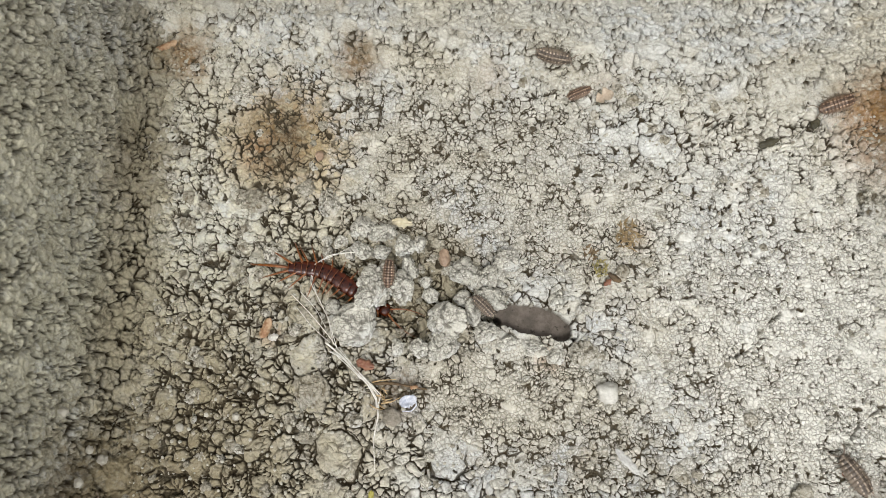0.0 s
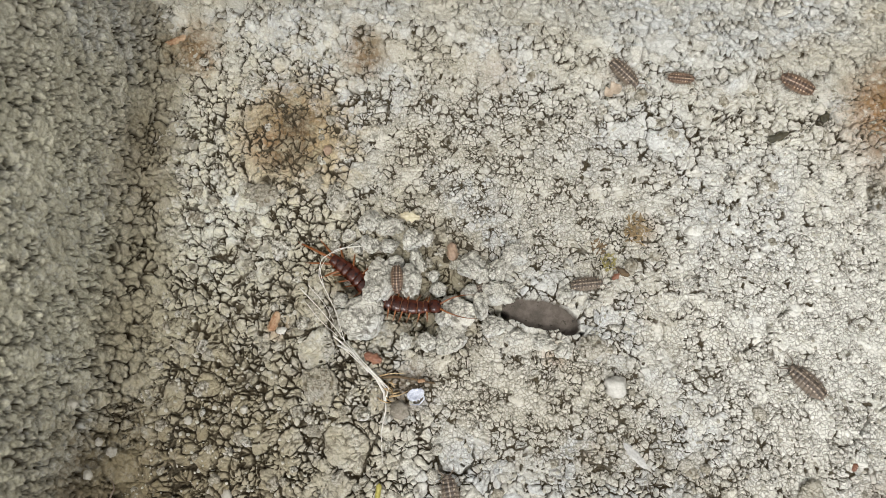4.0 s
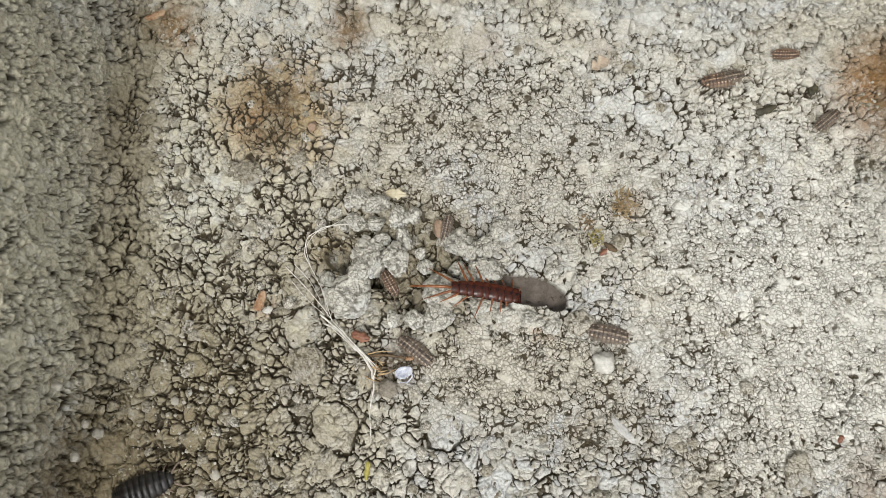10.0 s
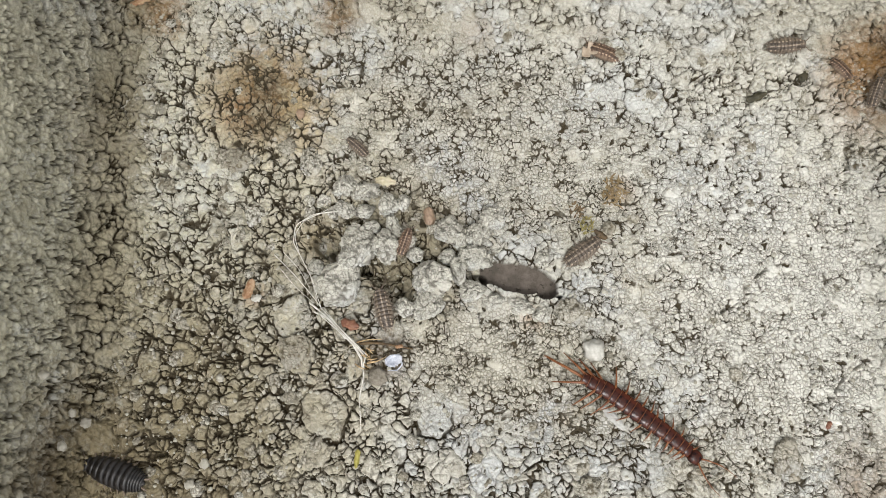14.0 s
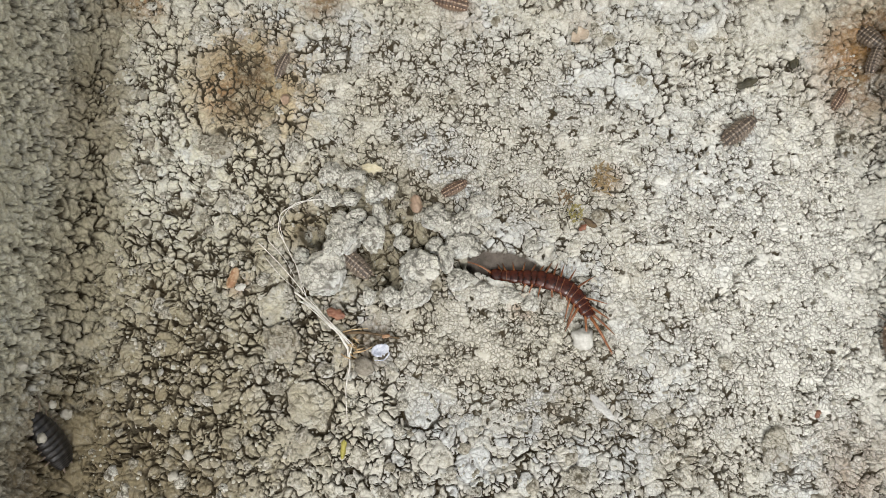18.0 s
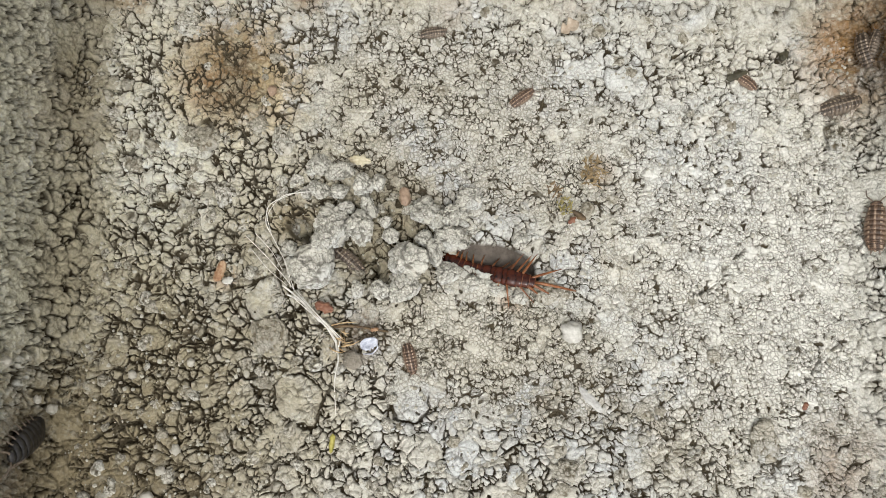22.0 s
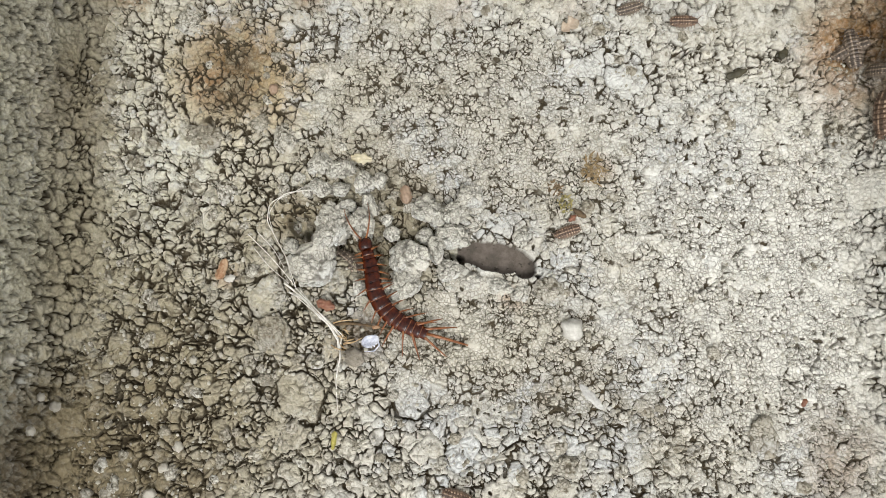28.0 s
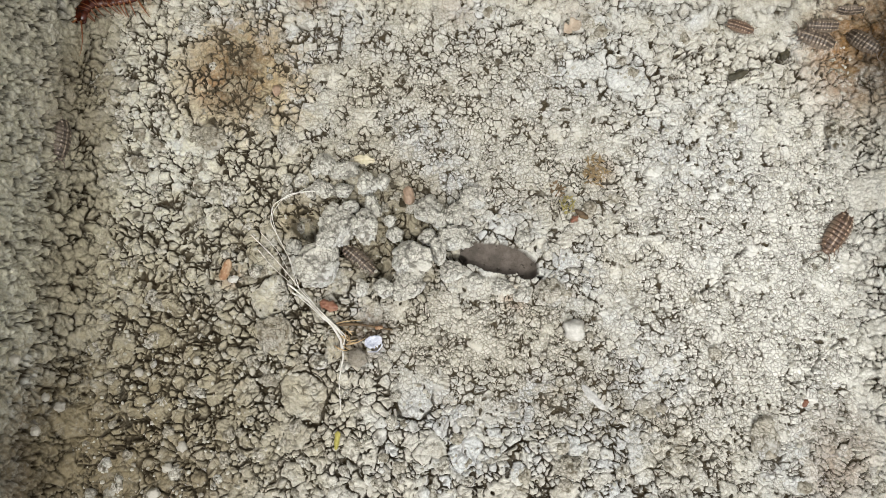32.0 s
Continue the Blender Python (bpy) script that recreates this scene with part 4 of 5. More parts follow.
for points, r in ((((-22.2, 35.6, 0.5), (-27.8, 35.4, 1.0), (-31.0, 33.2, 1.2), (-31.5, 29.7, 1.2), (-29.2, 25.7, 1.0), (-26.7, 21.3, 0.8), (-25.4, 16.3, 0.4)), 0.12),
                  (((-24.5, 36.2, 0.4), (-29.4, 34.4, 0.9), (-31.3, 31.0, 1.1), (-30.2, 27.4, 0.9), (-27.6, 22.6, 0.8), (-26.3, 17.2, 0.4)), 0.08),
                  (((-35.3, 27.4, 0.3), (-30.8, 23.0, 0.6), (-27.4, 19.1, 0.6), (-25.0, 16.0, 0.4)), 0.10),
                  (((-33.6, 28.0, 0.3), (-30.2, 24.4, 0.5), (-28.0, 20.6, 0.5)), 0.07),
                  (((-34.0, 24.6, 0.2), (-31.0, 21.0, 0.4), (-27.0, 17.6, 0.5)), 0.07),
                  (((-28.0, 17.8, 0.3), (-24.6, 15.2, 0.8), (-21.8, 12.4, 0.9)), 0.22), (((-27.0, 16.0, 0.3), (-23.6, 14.4, 0.8), (-20.6, 10.6, 0.9)), 0.2)):
    tagged(strand("root_fibre", THREADS, "fibre", FIBRE, points, r, 0.6), group="white root fibres")


# ---------------------------------------------------------------- woodlice
LOUSE_HALF = 5.0  # half the length of the pattern animal, millimetres


def louse_width(s):
    """Half the width along the body, s from -1 (tail) to 1 (head)."""
    return 1.98 * math.sqrt(max(1 - abs(s) ** 2.1, 0.0)) + 0.12


def louse_plate(s0, s1, lift, sides=13):
    """One arched plate, open below, its hind rim overlapping the next."""
    bm = bmesh.new()
    rings = []
    for s, grow in ((s1, 0.97), ((s0 * 0.6 + s1 * 0.4), 1.02), (s0 - 0.035, 1.05), (s0 - 0.03, 0.96)):
        w = louse_width(0.93 * (s0 + s1) / 2 + 0.07 * s) * grow
        ring = []
        for k in range(sides):
            a = math.pi * k / (sides - 1)
            y, z = w * math.cos(a), 0.25 + 0.80 * w * math.sin(a) ** 0.85 * lift
            ring.append((s * LOUSE_HALF - 0.35 * abs(math.cos(a)) ** 3 * 0.6, y, z))
        for k in range(sides - 1, -1, -1):
            a = math.pi * k / (sides - 1)
            ring.append((s * LOUSE_HALF, 0.86 * w * math.cos(a), 0.20 + 0.62 * w * math.sin(a) * lift))
        rings.append(ring)
    return loft(bm, rings)


def woodlouse(label, shell):
    ob = thing("woodlouse", label, "woodlouse", "woodlice on the concrete")
    bm = loft(bmesh.new(), [[(LOUSE_HALF * s, w * math.cos(k * math.tau / 14), 0.75 + h * math.sin(k * math.tau / 14)) for k in range(14)]
                            for s, w, h in ((0.80, 1.15, 0.55), (0.88, 1.12, 0.56), (0.95, 0.85, 0.45), (0.99, 0.4, 0.22))])
    head = part("head", bm, shell, ob)
    for side in (-1, 1):
        part("eye", bm_at(rock(3, (0.34, 0.3, 0.3), 1, 0.0), (LOUSE_HALF * 0.90, side * 0.95, 1.0)), DARK_HUSK, head)
        part("antenna", tube(bmesh.new(), [(4.7, side * 0.5, 0.7), (5.3, side * 1.1, 1.0), (5.9, side * 1.7, 0.6), (6.7, side * 1.9, 0.3), (7.2, side * 1.8, 0.2)], [0.16, 0.14, 0.12, 0.08, 0.04], 5), LOUSE_LEG, head)
    edges = [0.80 - 0.185 * k for k in range(8)]
    for k in range(7):
        plate = part("back_plate", louse_plate(edges[k + 1], edges[k], 1.0), shell, ob)
        for side in (-1, 1):
            x, w = LOUSE_HALF * (edges[k] - 0.10), louse_width(edges[k] - 0.10)
            lean = 0.7 * (3 - k) / 3
            part("leg", tube(bmesh.new(), [(x, side * w * 0.45, 0.55), (x + 0.2 * lean, side * w * 0.85, 0.75), (x + 0.6 * lean, side * (w + 0.35), 0.35), (x + 0.9 * lean, side * (w + 0.7), -0.15)], [0.14, 0.13, 0.1, 0.05], 5), LOUSE_LEG, plate)
    tail = [-0.495 - 0.078 * k for k in range(6)]
    for k in range(5):
        part("tail_plate", louse_plate(tail[k + 1], tail[k], 0.88 - 0.05 * k, 11), shell, ob)
    bm = loft(bmesh.new(), [[(LOUSE_HALF * s, w * math.cos(m * math.tau / 10), 0.5 + h * math.sin(m * math.tau / 10)) for m in range(10)]
                            for s, w, h in ((-0.86, 0.75, 0.4), (-0.94, 0.45, 0.26), (-1.0, 0.10, 0.08))])
    part("tail_tip", bm, shell, ob)
    for side in (-1, 1):
        part("tail_prong", tube(bmesh.new(), [(-4.5, side * 0.55, 0.45), (-5.0, side * 0.75, 0.4), (-5.6, side * 0.85, 0.3)], [0.2, 0.17, 0.05], 5), LOUSE_LEG, ob)
    return ob


def bm_at(bm, offset):
    bmesh.ops.translate(bm, vec=offset, verts=bm.verts)
    return bm


def foot_and_normal(x, y, z):
    """Where an animal's underside rests near a place, and which way is up for it."""
    if z < -2:  # in a gap, or sunk through the floor out of the camera's view
        return Vector((x, y, z)), Vector((0, 0, 1))
    if z > FILLET and x < WEST + 3:
        return Vector((WEST + 0.7, y, z)), Vector((1, 0, 0))
    if z > FILLET:
        return Vector((x, north(x) - 0.7, z)), Vector((-0.11, -1, 0)).normalized()
    h = rise_at(x, y)
    up = Vector((rise_at(x - 0.5, y) - rise_at(x + 0.5, y), rise_at(x, y - 0.5) - rise_at(x, y + 0.5), 1.0)).normalized()
    ground = perch(x, y) if h < 0.3 else h + 1.1
    return Vector((x, y, max(ground, h))), up


def basis(place, ahead, up):
    """A pose with x ahead and z up, from millimetres."""
    side = up.cross(ahead).normalized()
    ahead = side.cross(up).normalized()
    m = Matrix((ahead, side, up)).transposed().to_4x4()
    m.translation = place * MM
    return m


def crawl(rows, heading):
    """Poses along a crawled way of (t, x, y, z) in millimetres. The animal faces the way it goes and holds its course at rest; heading in degrees at the start."""
    fine, poses = [], []
    t_all = np.array([r[0] for r in rows], float)
    xyz = np.array([r[1:] for r in rows], float)
    times = sorted({round(t, 2) for t in np.arange(0, 32.01, 0.5)} | {float(t) for t in t_all})
    at = lambda t: Vector([float(np.interp(t, t_all, xyz[:, k])) for k in range(3)])
    ahead = Vector((math.cos(radians(heading)), math.sin(radians(heading)), 0))
    for t in times:
        place, up = foot_and_normal(*at(t))
        step = at(min(t + 0.5, 32.0)) - at(max(t - 0.5, 0.0))
        step -= up * step.dot(up)
        if step.length > 1.0:
            want = step.normalized()
            ahead = ahead - up * ahead.dot(up)
            ahead = ahead.normalized() if ahead.length > 0.05 else want
            turn = math.atan2(ahead.cross(want).dot(up), ahead.dot(want))
            turn = max(-1.1, min(1.1, turn))
            ahead = Matrix.Rotation(turn, 3, up) @ ahead
        poses.append((t, basis(place, ahead, up)))
    return poses


# ---------------------------------------------------------------- the centipede
JOINTS = 15
LONG = (0.8, 1.0, 1.6, 1.05, 1.7, 1.05, 1.75, 1.75, 1.05, 1.75, 1.0, 1.65, 0.95, 1.4, 1.1)
WIDE = (1.9, 2.05, 2.25, 2.3, 2.45, 2.5, 2.6, 2.65, 2.65, 2.65, 2.6, 2.5, 2.35, 2.15, 1.8)
HEAD_LONG = 2.2
WHOLE = HEAD_LONG + sum(LONG)


def ring(x, w, h, z, sides=16):
    """A body cross-section: a low dome above, flat below."""
    pts = []
    for k in range(sides):
        a = math.tau * k / sides
        s = math.sin(a)
        pts.append((x, 0.66 * w * math.copysign(abs(math.cos(a)) ** 0.8, math.cos(a)), z + (h if s > 0 else 0.55 * h) * s))
    return pts


def centipede():
    ob = thing("centipede", "glossy dark red-brown centipede with amber legs, crawling over concrete", "centipede")
    head = part("head", loft(bmesh.new(), [ring(x, w, h, 0) for x, w, h in ((-1.05, 1.7, 0.55), (-0.8, 2.0, 0.66), (-0.1, 2.15, 0.72), (0.6, 1.9, 0.62), (1.0, 1.3, 0.42), (1.15, 0.6, 0.22))]), SHELL, ob)
    for side in (-1, 1):
        pts = [(1.0 + 0.50 * k, side * (0.45 + 0.30 * k - 0.012 * k * k), 0.15 + 0.28 * math.sin(k / 3.0)) for k in range(15)]
        part("antenna", tube(bmesh.new(), pts, [0.20 - 0.012 * k for k in range(15)], 6), LEG, head, "jointed amber antenna")
        part("fang", tube(bmesh.new(), [(0.2, side * 0.95, -0.35), (0.9, side * 1.0, -0.45), (1.35, side * 0.65, -0.45), (1.5, side * 0.25, -0.42)], [0.34, 0.3, 0.2, 0.04], 6), SHELL, head)
    pieces = [head]
    for k in range(JOINTS):
        ln, w = LONG[k], WIDE[k]
        bm = loft(bmesh.new(), [ring(x, ww, h, 0) for x, ww, h in ((ln / 2 + 0.42, 0.84 * w, 0.52), (ln / 2 + 0.1, 0.94 * w, 0.62), (ln / 4, 1.0 * w, 0.70), (-ln / 4, 1.02 * w, 0.72), (-ln / 2 - 0.08, 1.0 * w, 0.74), (-ln / 2 - 0.16, 0.93 * w, 0.62))])
        piece = part("body_ring", bm, SHELL, ob)
        part("rim", loft(bmesh.new(), [ring(x, ww, h, 0) for x, ww, h in ((-ln / 2 + 0.04, 1.0 * w, 0.70), (-ln / 2 - 0.02, 1.025 * w, 0.755), (-ln / 2 - 0.14, 1.02 * w, 0.755), (-ln / 2 - 0.18, 0.95 * w, 0.66))]), RIM, piece, "paler tan hind rim of a plate")
        reach = 2.6 + 0.13 * k + (1.1 if k > 9 else 0.0) + (1.0 if k > 12 else 0.0) + (0.8 if k == 14 else 0.0)
        sweep = 0.35 - 0.065 * k - (0.30 if k > 10 else 0.0) - (0.35 if k > 12 else 0.0) - (0.35 if k == 14 else 0.0)
        for side in (-1, 1):
            a = sweep
            fx, fy = math.sin(a), math.cos(a)
            pts = [(0, 0, -0.1), (fx * 0.28 * reach, side * fy * 0.28 * reach, 0.35), (fx * 0.62 * reach - 0.1, side * fy * 0.62 * reach, 0.15),
                   (fx * 0.88 * reach - 0.25, side * fy * 0.88 * reach, -0.45), (fx * 1.15 * reach - 0.45, side * fy * 1.15 * reach, -1.0)]
            leg = part("leg", tube(bmesh.new(), pts, [(1.3 if k > 11 else 1.0) * r for r in (0.24, 0.22, 0.18, 0.12, 0.05)], 6), LEG, piece, "slender amber leg")
            leg.matrix_local = pose(0, side * 0.42 * w * MM, -0.1 * MM)
        pieces.append(piece)
    return ob, pieces


def body_line(points):
    """A smooth way from head to tail through five places, sampled by its length."""
    p = np.array(points, float)
    t = np.arange(len(p))
    fine = np.linspace(0, len(p) - 1, 81)
    out = np.empty((81, 3))
    for n_, f in enumerate(fine):
        i = min(int(f), len(p) - 2)
        a, b, c, d = p[max(i - 1, 0)], p[i], p[i + 1], p[min(i + 2, len(p) - 1)]
        g = f - i
        out[n_] = 0.5 * (2 * b + (c - a) * g + (2 * a - 5 * b + 4 * c - d) * g * g + (3 * b - a - 3 * c + d) * g**3)
    far = np.r_[0, np.cumsum(np.linalg.norm(np.diff(out, axis=0), axis=1))]
    short = 21.5 - far[-1]
    if short > 0 and points[0][2] < 0:  # the hidden fore end reaches on into its hole
        way = out[0] - out[4]
        way[2] = -abs(way[2]) - 0.6 * np.linalg.norm(way)
        out = np.vstack([out[0] + short * way / np.linalg.norm(way), out])
        far = np.r_[0, np.cumsum(np.linalg.norm(np.diff(out, axis=0), axis=1))]
    if far[-1] > 27.5:
        keep = far <= 27.5
        out, far = out[keep], far[keep]
    marks = [HEAD_LONG / 2]
    s = HEAD_LONG
    for ln in LONG:
        marks.append(s + ln / 2)
        s += ln
    marks = np.array([0.0, *marks, WHOLE]) / WHOLE * far[-1]
    return np.stack([np.interp(marks, far, out[:, k]) for k in range(3)], -1)


def crawl_centipede(ob, pieces, shots):
    """Keys the body rings along the body lines given at some times, and swings the legs with the way gone."""
    keys = np.array([body_line(s[1]) for s in shots])
    when = np.array([s[0] for s in shots], float)
    times = np.arange(0, 32.01, 0.2)
    flow = np.empty((len(times), *keys.shape[1:]))
    for a in range(keys.shape[1]):
        for b in range(3):
            flow[:, a, b] = np.interp(times, when, keys[:, a, b])
    # Where it is not down in a hole it climbs over the lumps.
    for f in flow:
        for place in f:
            if place[2] > 0.9 and rise_at(place[0], place[1]) < 0.5:
                place[2] = max(place[2], perch(place[0], place[1]) + 0.75)
        free = f[:, 2] > 0.9
        top = np.maximum(f[:, 2], np.maximum(np.r_[f[1:, 2], f[-1, 2]], np.r_[f[0, 2], f[:-1, 2]]))
        f[:, 2] = np.where(free, top, f[:, 2])
        for _ in range(2):
            f[1:-1, 2] = (f[:-2, 2] + 2 * f[1:-1, 2] + f[2:, 2]) / 4
    middle = flow.mean(1)
    walk(ob, [(float(t), pose(*(m * MM))) for t, m in zip(times, middle)])
    gone = np.r_[0, np.cumsum(np.linalg.norm(np.diff(flow[:, 6], axis=0), axis=1))]
    for k, piece in enumerate(pieces):
        rows = []
        for t, f, m in zip(times, flow, middle):
            ahead = Vector(f[k] - f[k + 2]).normalized()
            up = Vector((0, 0, 1)) if f[k + 1][2] < 5 or f[k + 1][0] > -66 else Vector((1, 0, 0.4)).normalized()
            rows.append((float(t), basis(Vector(f[k + 1] - m), ahead, up)))
        walk(piece, rows)
        if k:
            for leg in (c for c in piece.children if c.name.startswith("leg")):
                side = 1 if leg.matrix_local.translation.y > 0 else -1
                home = leg.matrix_local.translation.copy()
                swing = []
                for t, g in zip(times, gone):
                    a = side * 20 * math.sin(g * 0.9 + 0.8 * k + (0 if side > 0 else math.pi))
                    swing.append((float(t), pose(*home, 0, 0, a if k < 14 else 0.4 * a)))
                walk(leg, swing)


def motions():
    grey = woodlouse('grey-brown woodlouse with pale dashes along its plates, on the concrete', LOUSE_GREY)
    brown = woodlouse('reddish brown woodlouse with pale spotted plates, on the concrete', LOUSE_BROWN)
    dark = woodlouse('dark blurred slate-grey woodlouse in the shaded corner', LOUSE_DARK)
    louse_a = grey
    louse_b = brown
    louse_c = copy_thing(brown, pose(0, 0, 0))
    louse_d = copy_thing(grey, pose(0, 0, 0))
    louse_e = copy_thing(brown, pose(0, 0, 0))
    louse_f = copy_thing(grey, pose(0, 0, 0))
    louse_g = copy_thing(grey, pose(0, 0, 0))
    louse_h = copy_thing(grey, pose(0, 0, 0))
    louse_i = copy_thing(brown, pose(0, 0, 0))
    louse_j = copy_thing(brown, pose(0, 0, 0))
    louse_k = dark
    louse_l = copy_thing(grey, pose(0, 0, 0))
    tagged(louse_a, 'grey-brown woodlouse crawling along the foot of the bright end wall')
    louse_a.scale = (0.78, 0.78, 0.78)
    walk(louse_a, crawl([(0, 18.1, 78.7, 3.8), (1, 22.2, 77.9, 3.4), (2, 24.6, 77, 2.8), (3, 30, 75.5, 2.3), (6, 34, 71.9, 1.2), (7, 37.8, 67.6, 1.2), (8, 44.4, 66.5, 1.2), (9, 51.2, 66.1, 1.2), (10, 55.1, 67.4, 1.2), (11, 57.3, 67.6, 1.2), (12, 61.5, 68.8, 1.2), (13, 65, 70.4, 1.7), (14, 69, 71.1, 2.2), (17, 84.9, 70.4, 2.9), (18, 87.3, 69.1, 3.2), (19, 87.7, 67.2, 3.6), (20, 88.1, 64.4, 4.1), (22, 87.8, 64.4, 3.7), (25, 88.1, 65.9, 4), (28, 85.8, 64.9, 2.1), (30, 86.2, 68.2, 2.4), (32, 87.7, 66.2, 3.6)], 0))
    louse_b.scale = (0.56, 0.56, 0.56)
    walk(louse_b, crawl([(0, 23.6, 71.3, 1.2), (1, 27.7, 73.1, 1.3), (2, 35.5, 73.8, 1.8), (3, 37.7, 73.7, 1.8), (6, 54, 71.9, 1.8), (7, 56.7, 71.4, 1.7), (8, 59.8, 71.2, 1.8), (9, 63.9, 71.5, 2.1), (10, 66.9, 71.9, 2.5), (11, 71.8, 71.4, 2.6), (12, 77.1, 69.7, 1.9), (13, 77.1, 69.1, 1.7), (14, 80.6, 66.4, 1.2), (17, 82.6, 60.6, 1.2), (18, 80.9, 56.8, 1.2), (19, 77.3, 52.5, 1.2), (20, 72.3, 51.4, 1.2), (21, 66.3, 54.6, 1.2), (22, 64.6, 59.3, 1.2), (23, 61.3, 58.5, 1.2), (24, 53.4, 51.6, 1.2), (25, 46.1, 44.2, 1.2), (25.5, 44.9, 37.8, 1.2), (27.5, 28.8, 27.5, 1.2), (28, 27.1, 27.7, 1.2), (29, 23.7, 25, 1.2), (30, 19.7, 23.3, 1.2), (30.4, 18.5, 22.9, 1.2), (31, 15.7, 22.1, -7), (32, 14.9, 21.2, -7)], 0))
    louse_c.scale = (0.78, 0.78, 0.78)
    walk(louse_c, crawl([(0, 77, 68.7, 1.5), (1, 75.2, 69.5, 1.8), (2, 68.8, 70.8, 2), (3, 67.1, 71.5, 2.3), (6, 66.6, 71.8, 2.4), (7, 66, 71.6, 2.3), (8, 65.6, 71.3, 2.1), (9, 62.9, 70, 1.5), (10, 53.6, 67, 1.2), (11, 49.8, 68.4, 1.2), (12, 44.6, 67.6, 1.2), (13, 36.1, 67.9, 1.2), (14, 31.5, 70.4, 1.2), (16.5, 17.2, 75.2, 1.5), (17, 10.8, 76.7, 1.8), (18, 2.4, 77.7, 1.8), (19, -5.5, 80.4, 3), (20, -13.9, 82.5, 4.1), (22, -22.2, 84.6, 6.2), (32, -24.3, 84.9, 11.9)], 200))
    louse_d.scale = (0.56, 0.56, 0.56)
    walk(louse_d, crawl([(0, 3.3, 25, 1.2), (1, 0.5, 27.7, 1.2), (2, -1.1, 28.6, 1.2), (3, 1.1, 28, 1.2), (6, 2.7, 27.6, 1.2), (7, 0.7, 27.6, 1.2), (8, -3.9, 29.4, 1.2), (9, -4.5, 32.4, 1.2), (10, -3.1, 35.7, 1.2), (11, -3.1, 38.8, 1.2), (11.5, -7.3, 41.1, 1.2), (12, -8, 41.1, 1.2), (13, -14, 44.1, 1.2), (14, -19.3, 49.9, 1.2), (16.5, -29.6, 57, 1.2), (17, -30.6, 59.5, 1.2), (18, -32, 64.3, 1.2), (19, -27.1, 68, 1.2), (20, -17.9, 69.1, 1.2), (21, -9.4, 68.1, 1.2), (22, 1.2, 69.6, 1.2), (23, 10.6, 71.2, 1.2), (24, 17.6, 71.8, 1.2), (25, 24.9, 72, 1.2), (27.5, 39.5, 72.4, 1.4), (28, 41.2, 73.9, 2), (29, 49.9, 74, 2.7), (29.5, 55.6, 73.5, 2.8), (30, 62.9, 73.3, 3.2), (30.5, 69.4, 72.8, 3.4), (31, 74.1, 72.9, 4.1), (32, 84.5, 72.6, 5.4)], 120))
    louse_e.scale = (0.58, 0.58, 0.58)
    walk(louse_e, crawl([(0, -15.5, 31.1, 1.2), (1, -15.6, 27.9, 1.2), (2, -15.3, 28.2, 1.2), (3, -15.3, 28.9, 1.2), (6, -15.3, 28, 1.2), (7, -15.6, 27.3, 1.2), (8, -15.2, 27.1, 1.2), (9, -15.4, 26.1, 1.2), (10, -14.3, 24.2, 1.2), (11, -14.4, 24.9, 1.2), (12, -12.5, 25.7, 1.2), (13, -11.1, 26.4, 1.2), (14, -9.3, 29.7, 1.2), (14.5, -9.6, 29.8, 1.2), (16.5, -5.8, 33.4, 1.2), (17, -2.1, 35.1, 1.2), (18, 3, 38.6, 1.2), (19, 4.8, 38.8, 1.2), (20, 6.3, 41, 1.2), (21, 11.9, 48.7, 1.2), (22, 19, 55.8, 1.2), (23, 20.6, 54.9, 1.2), (24, 22.7, 57.1, 1.2), (24.5, 26.2, 61, 1.2), (25, 29.4, 69.5, 1.2), (27.5, 46.4, 71, 1.3), (28, 52.2, 71.3, 1.5), (29, 59.6, 70.6, 1.5), (30, 61.6, 71.1, 1.8), (31, 62.9, 70.7, 1.7), (32, 63.4, 70.4, 1.6)], 270))
    tagged(louse_f, 'large grey-brown woodlouse with a pale middle line, crossing the floor')
    louse_f.scale = (0.86, 0.86, 0.86)
    walk(louse_f, crawl([(0, 73.1, -5.9, 1.2), (1, 70, -1.2, 1.2), (2, 69.3, 4.1, 1.2), (3, 67.6, 7, 1.2), (5.5, 59, 15, 1.2), (6, 54.1, 13.6, 1.2), (7, 42.7, 12.5, 1.2), (8, 36.2, 11.7, 1.2), (9, 33.5, 13.7, 1.2), (10, 28.3, 14.2, 1.2), (11, 23.3, 15.9, 1.2), (12, 24.7, 16.7, 1.2), (13, 24.2, 26, 1.2), (14, 26, 28, 1.2), (14.5, 28.2, 29.1, 1.2), (16.5, 42.1, 37.4, 1.2), (17, 49, 43, 1.2), (18, 60.3, 50.3, 1.2), (19, 66.8, 56.7, 1.2), (20, 75.8, 57.7, 1.2), (21, 79.5, 54.9, 1.2), (22, 83.2, 53.9, 1.3), (23, 85.6, 56.4, 2.1), (24, 85.8, 58.1, 2.1), (25, 86.4, 58.1, 2.5), (28, 86.2, 64.8, 2.4), (28.5, 86.1, 65.9, 2.3), (29, 86.7, 66, 2.7), (29.5, 86.9, 66.5, 2.8), (30, 85, 67.2, 1.8), (30.5, 83.3, 67.4, 1.4), (31, 80.3, 67.8, 1.4), (32, 79.2, 68.2, 1.5)], 120))
    tagged(louse_g, 'grey-brown woodlouse crawling up to the bleached stalk and crumbs')
    louse_g.scale = (0.82, 0.82, 0.82)
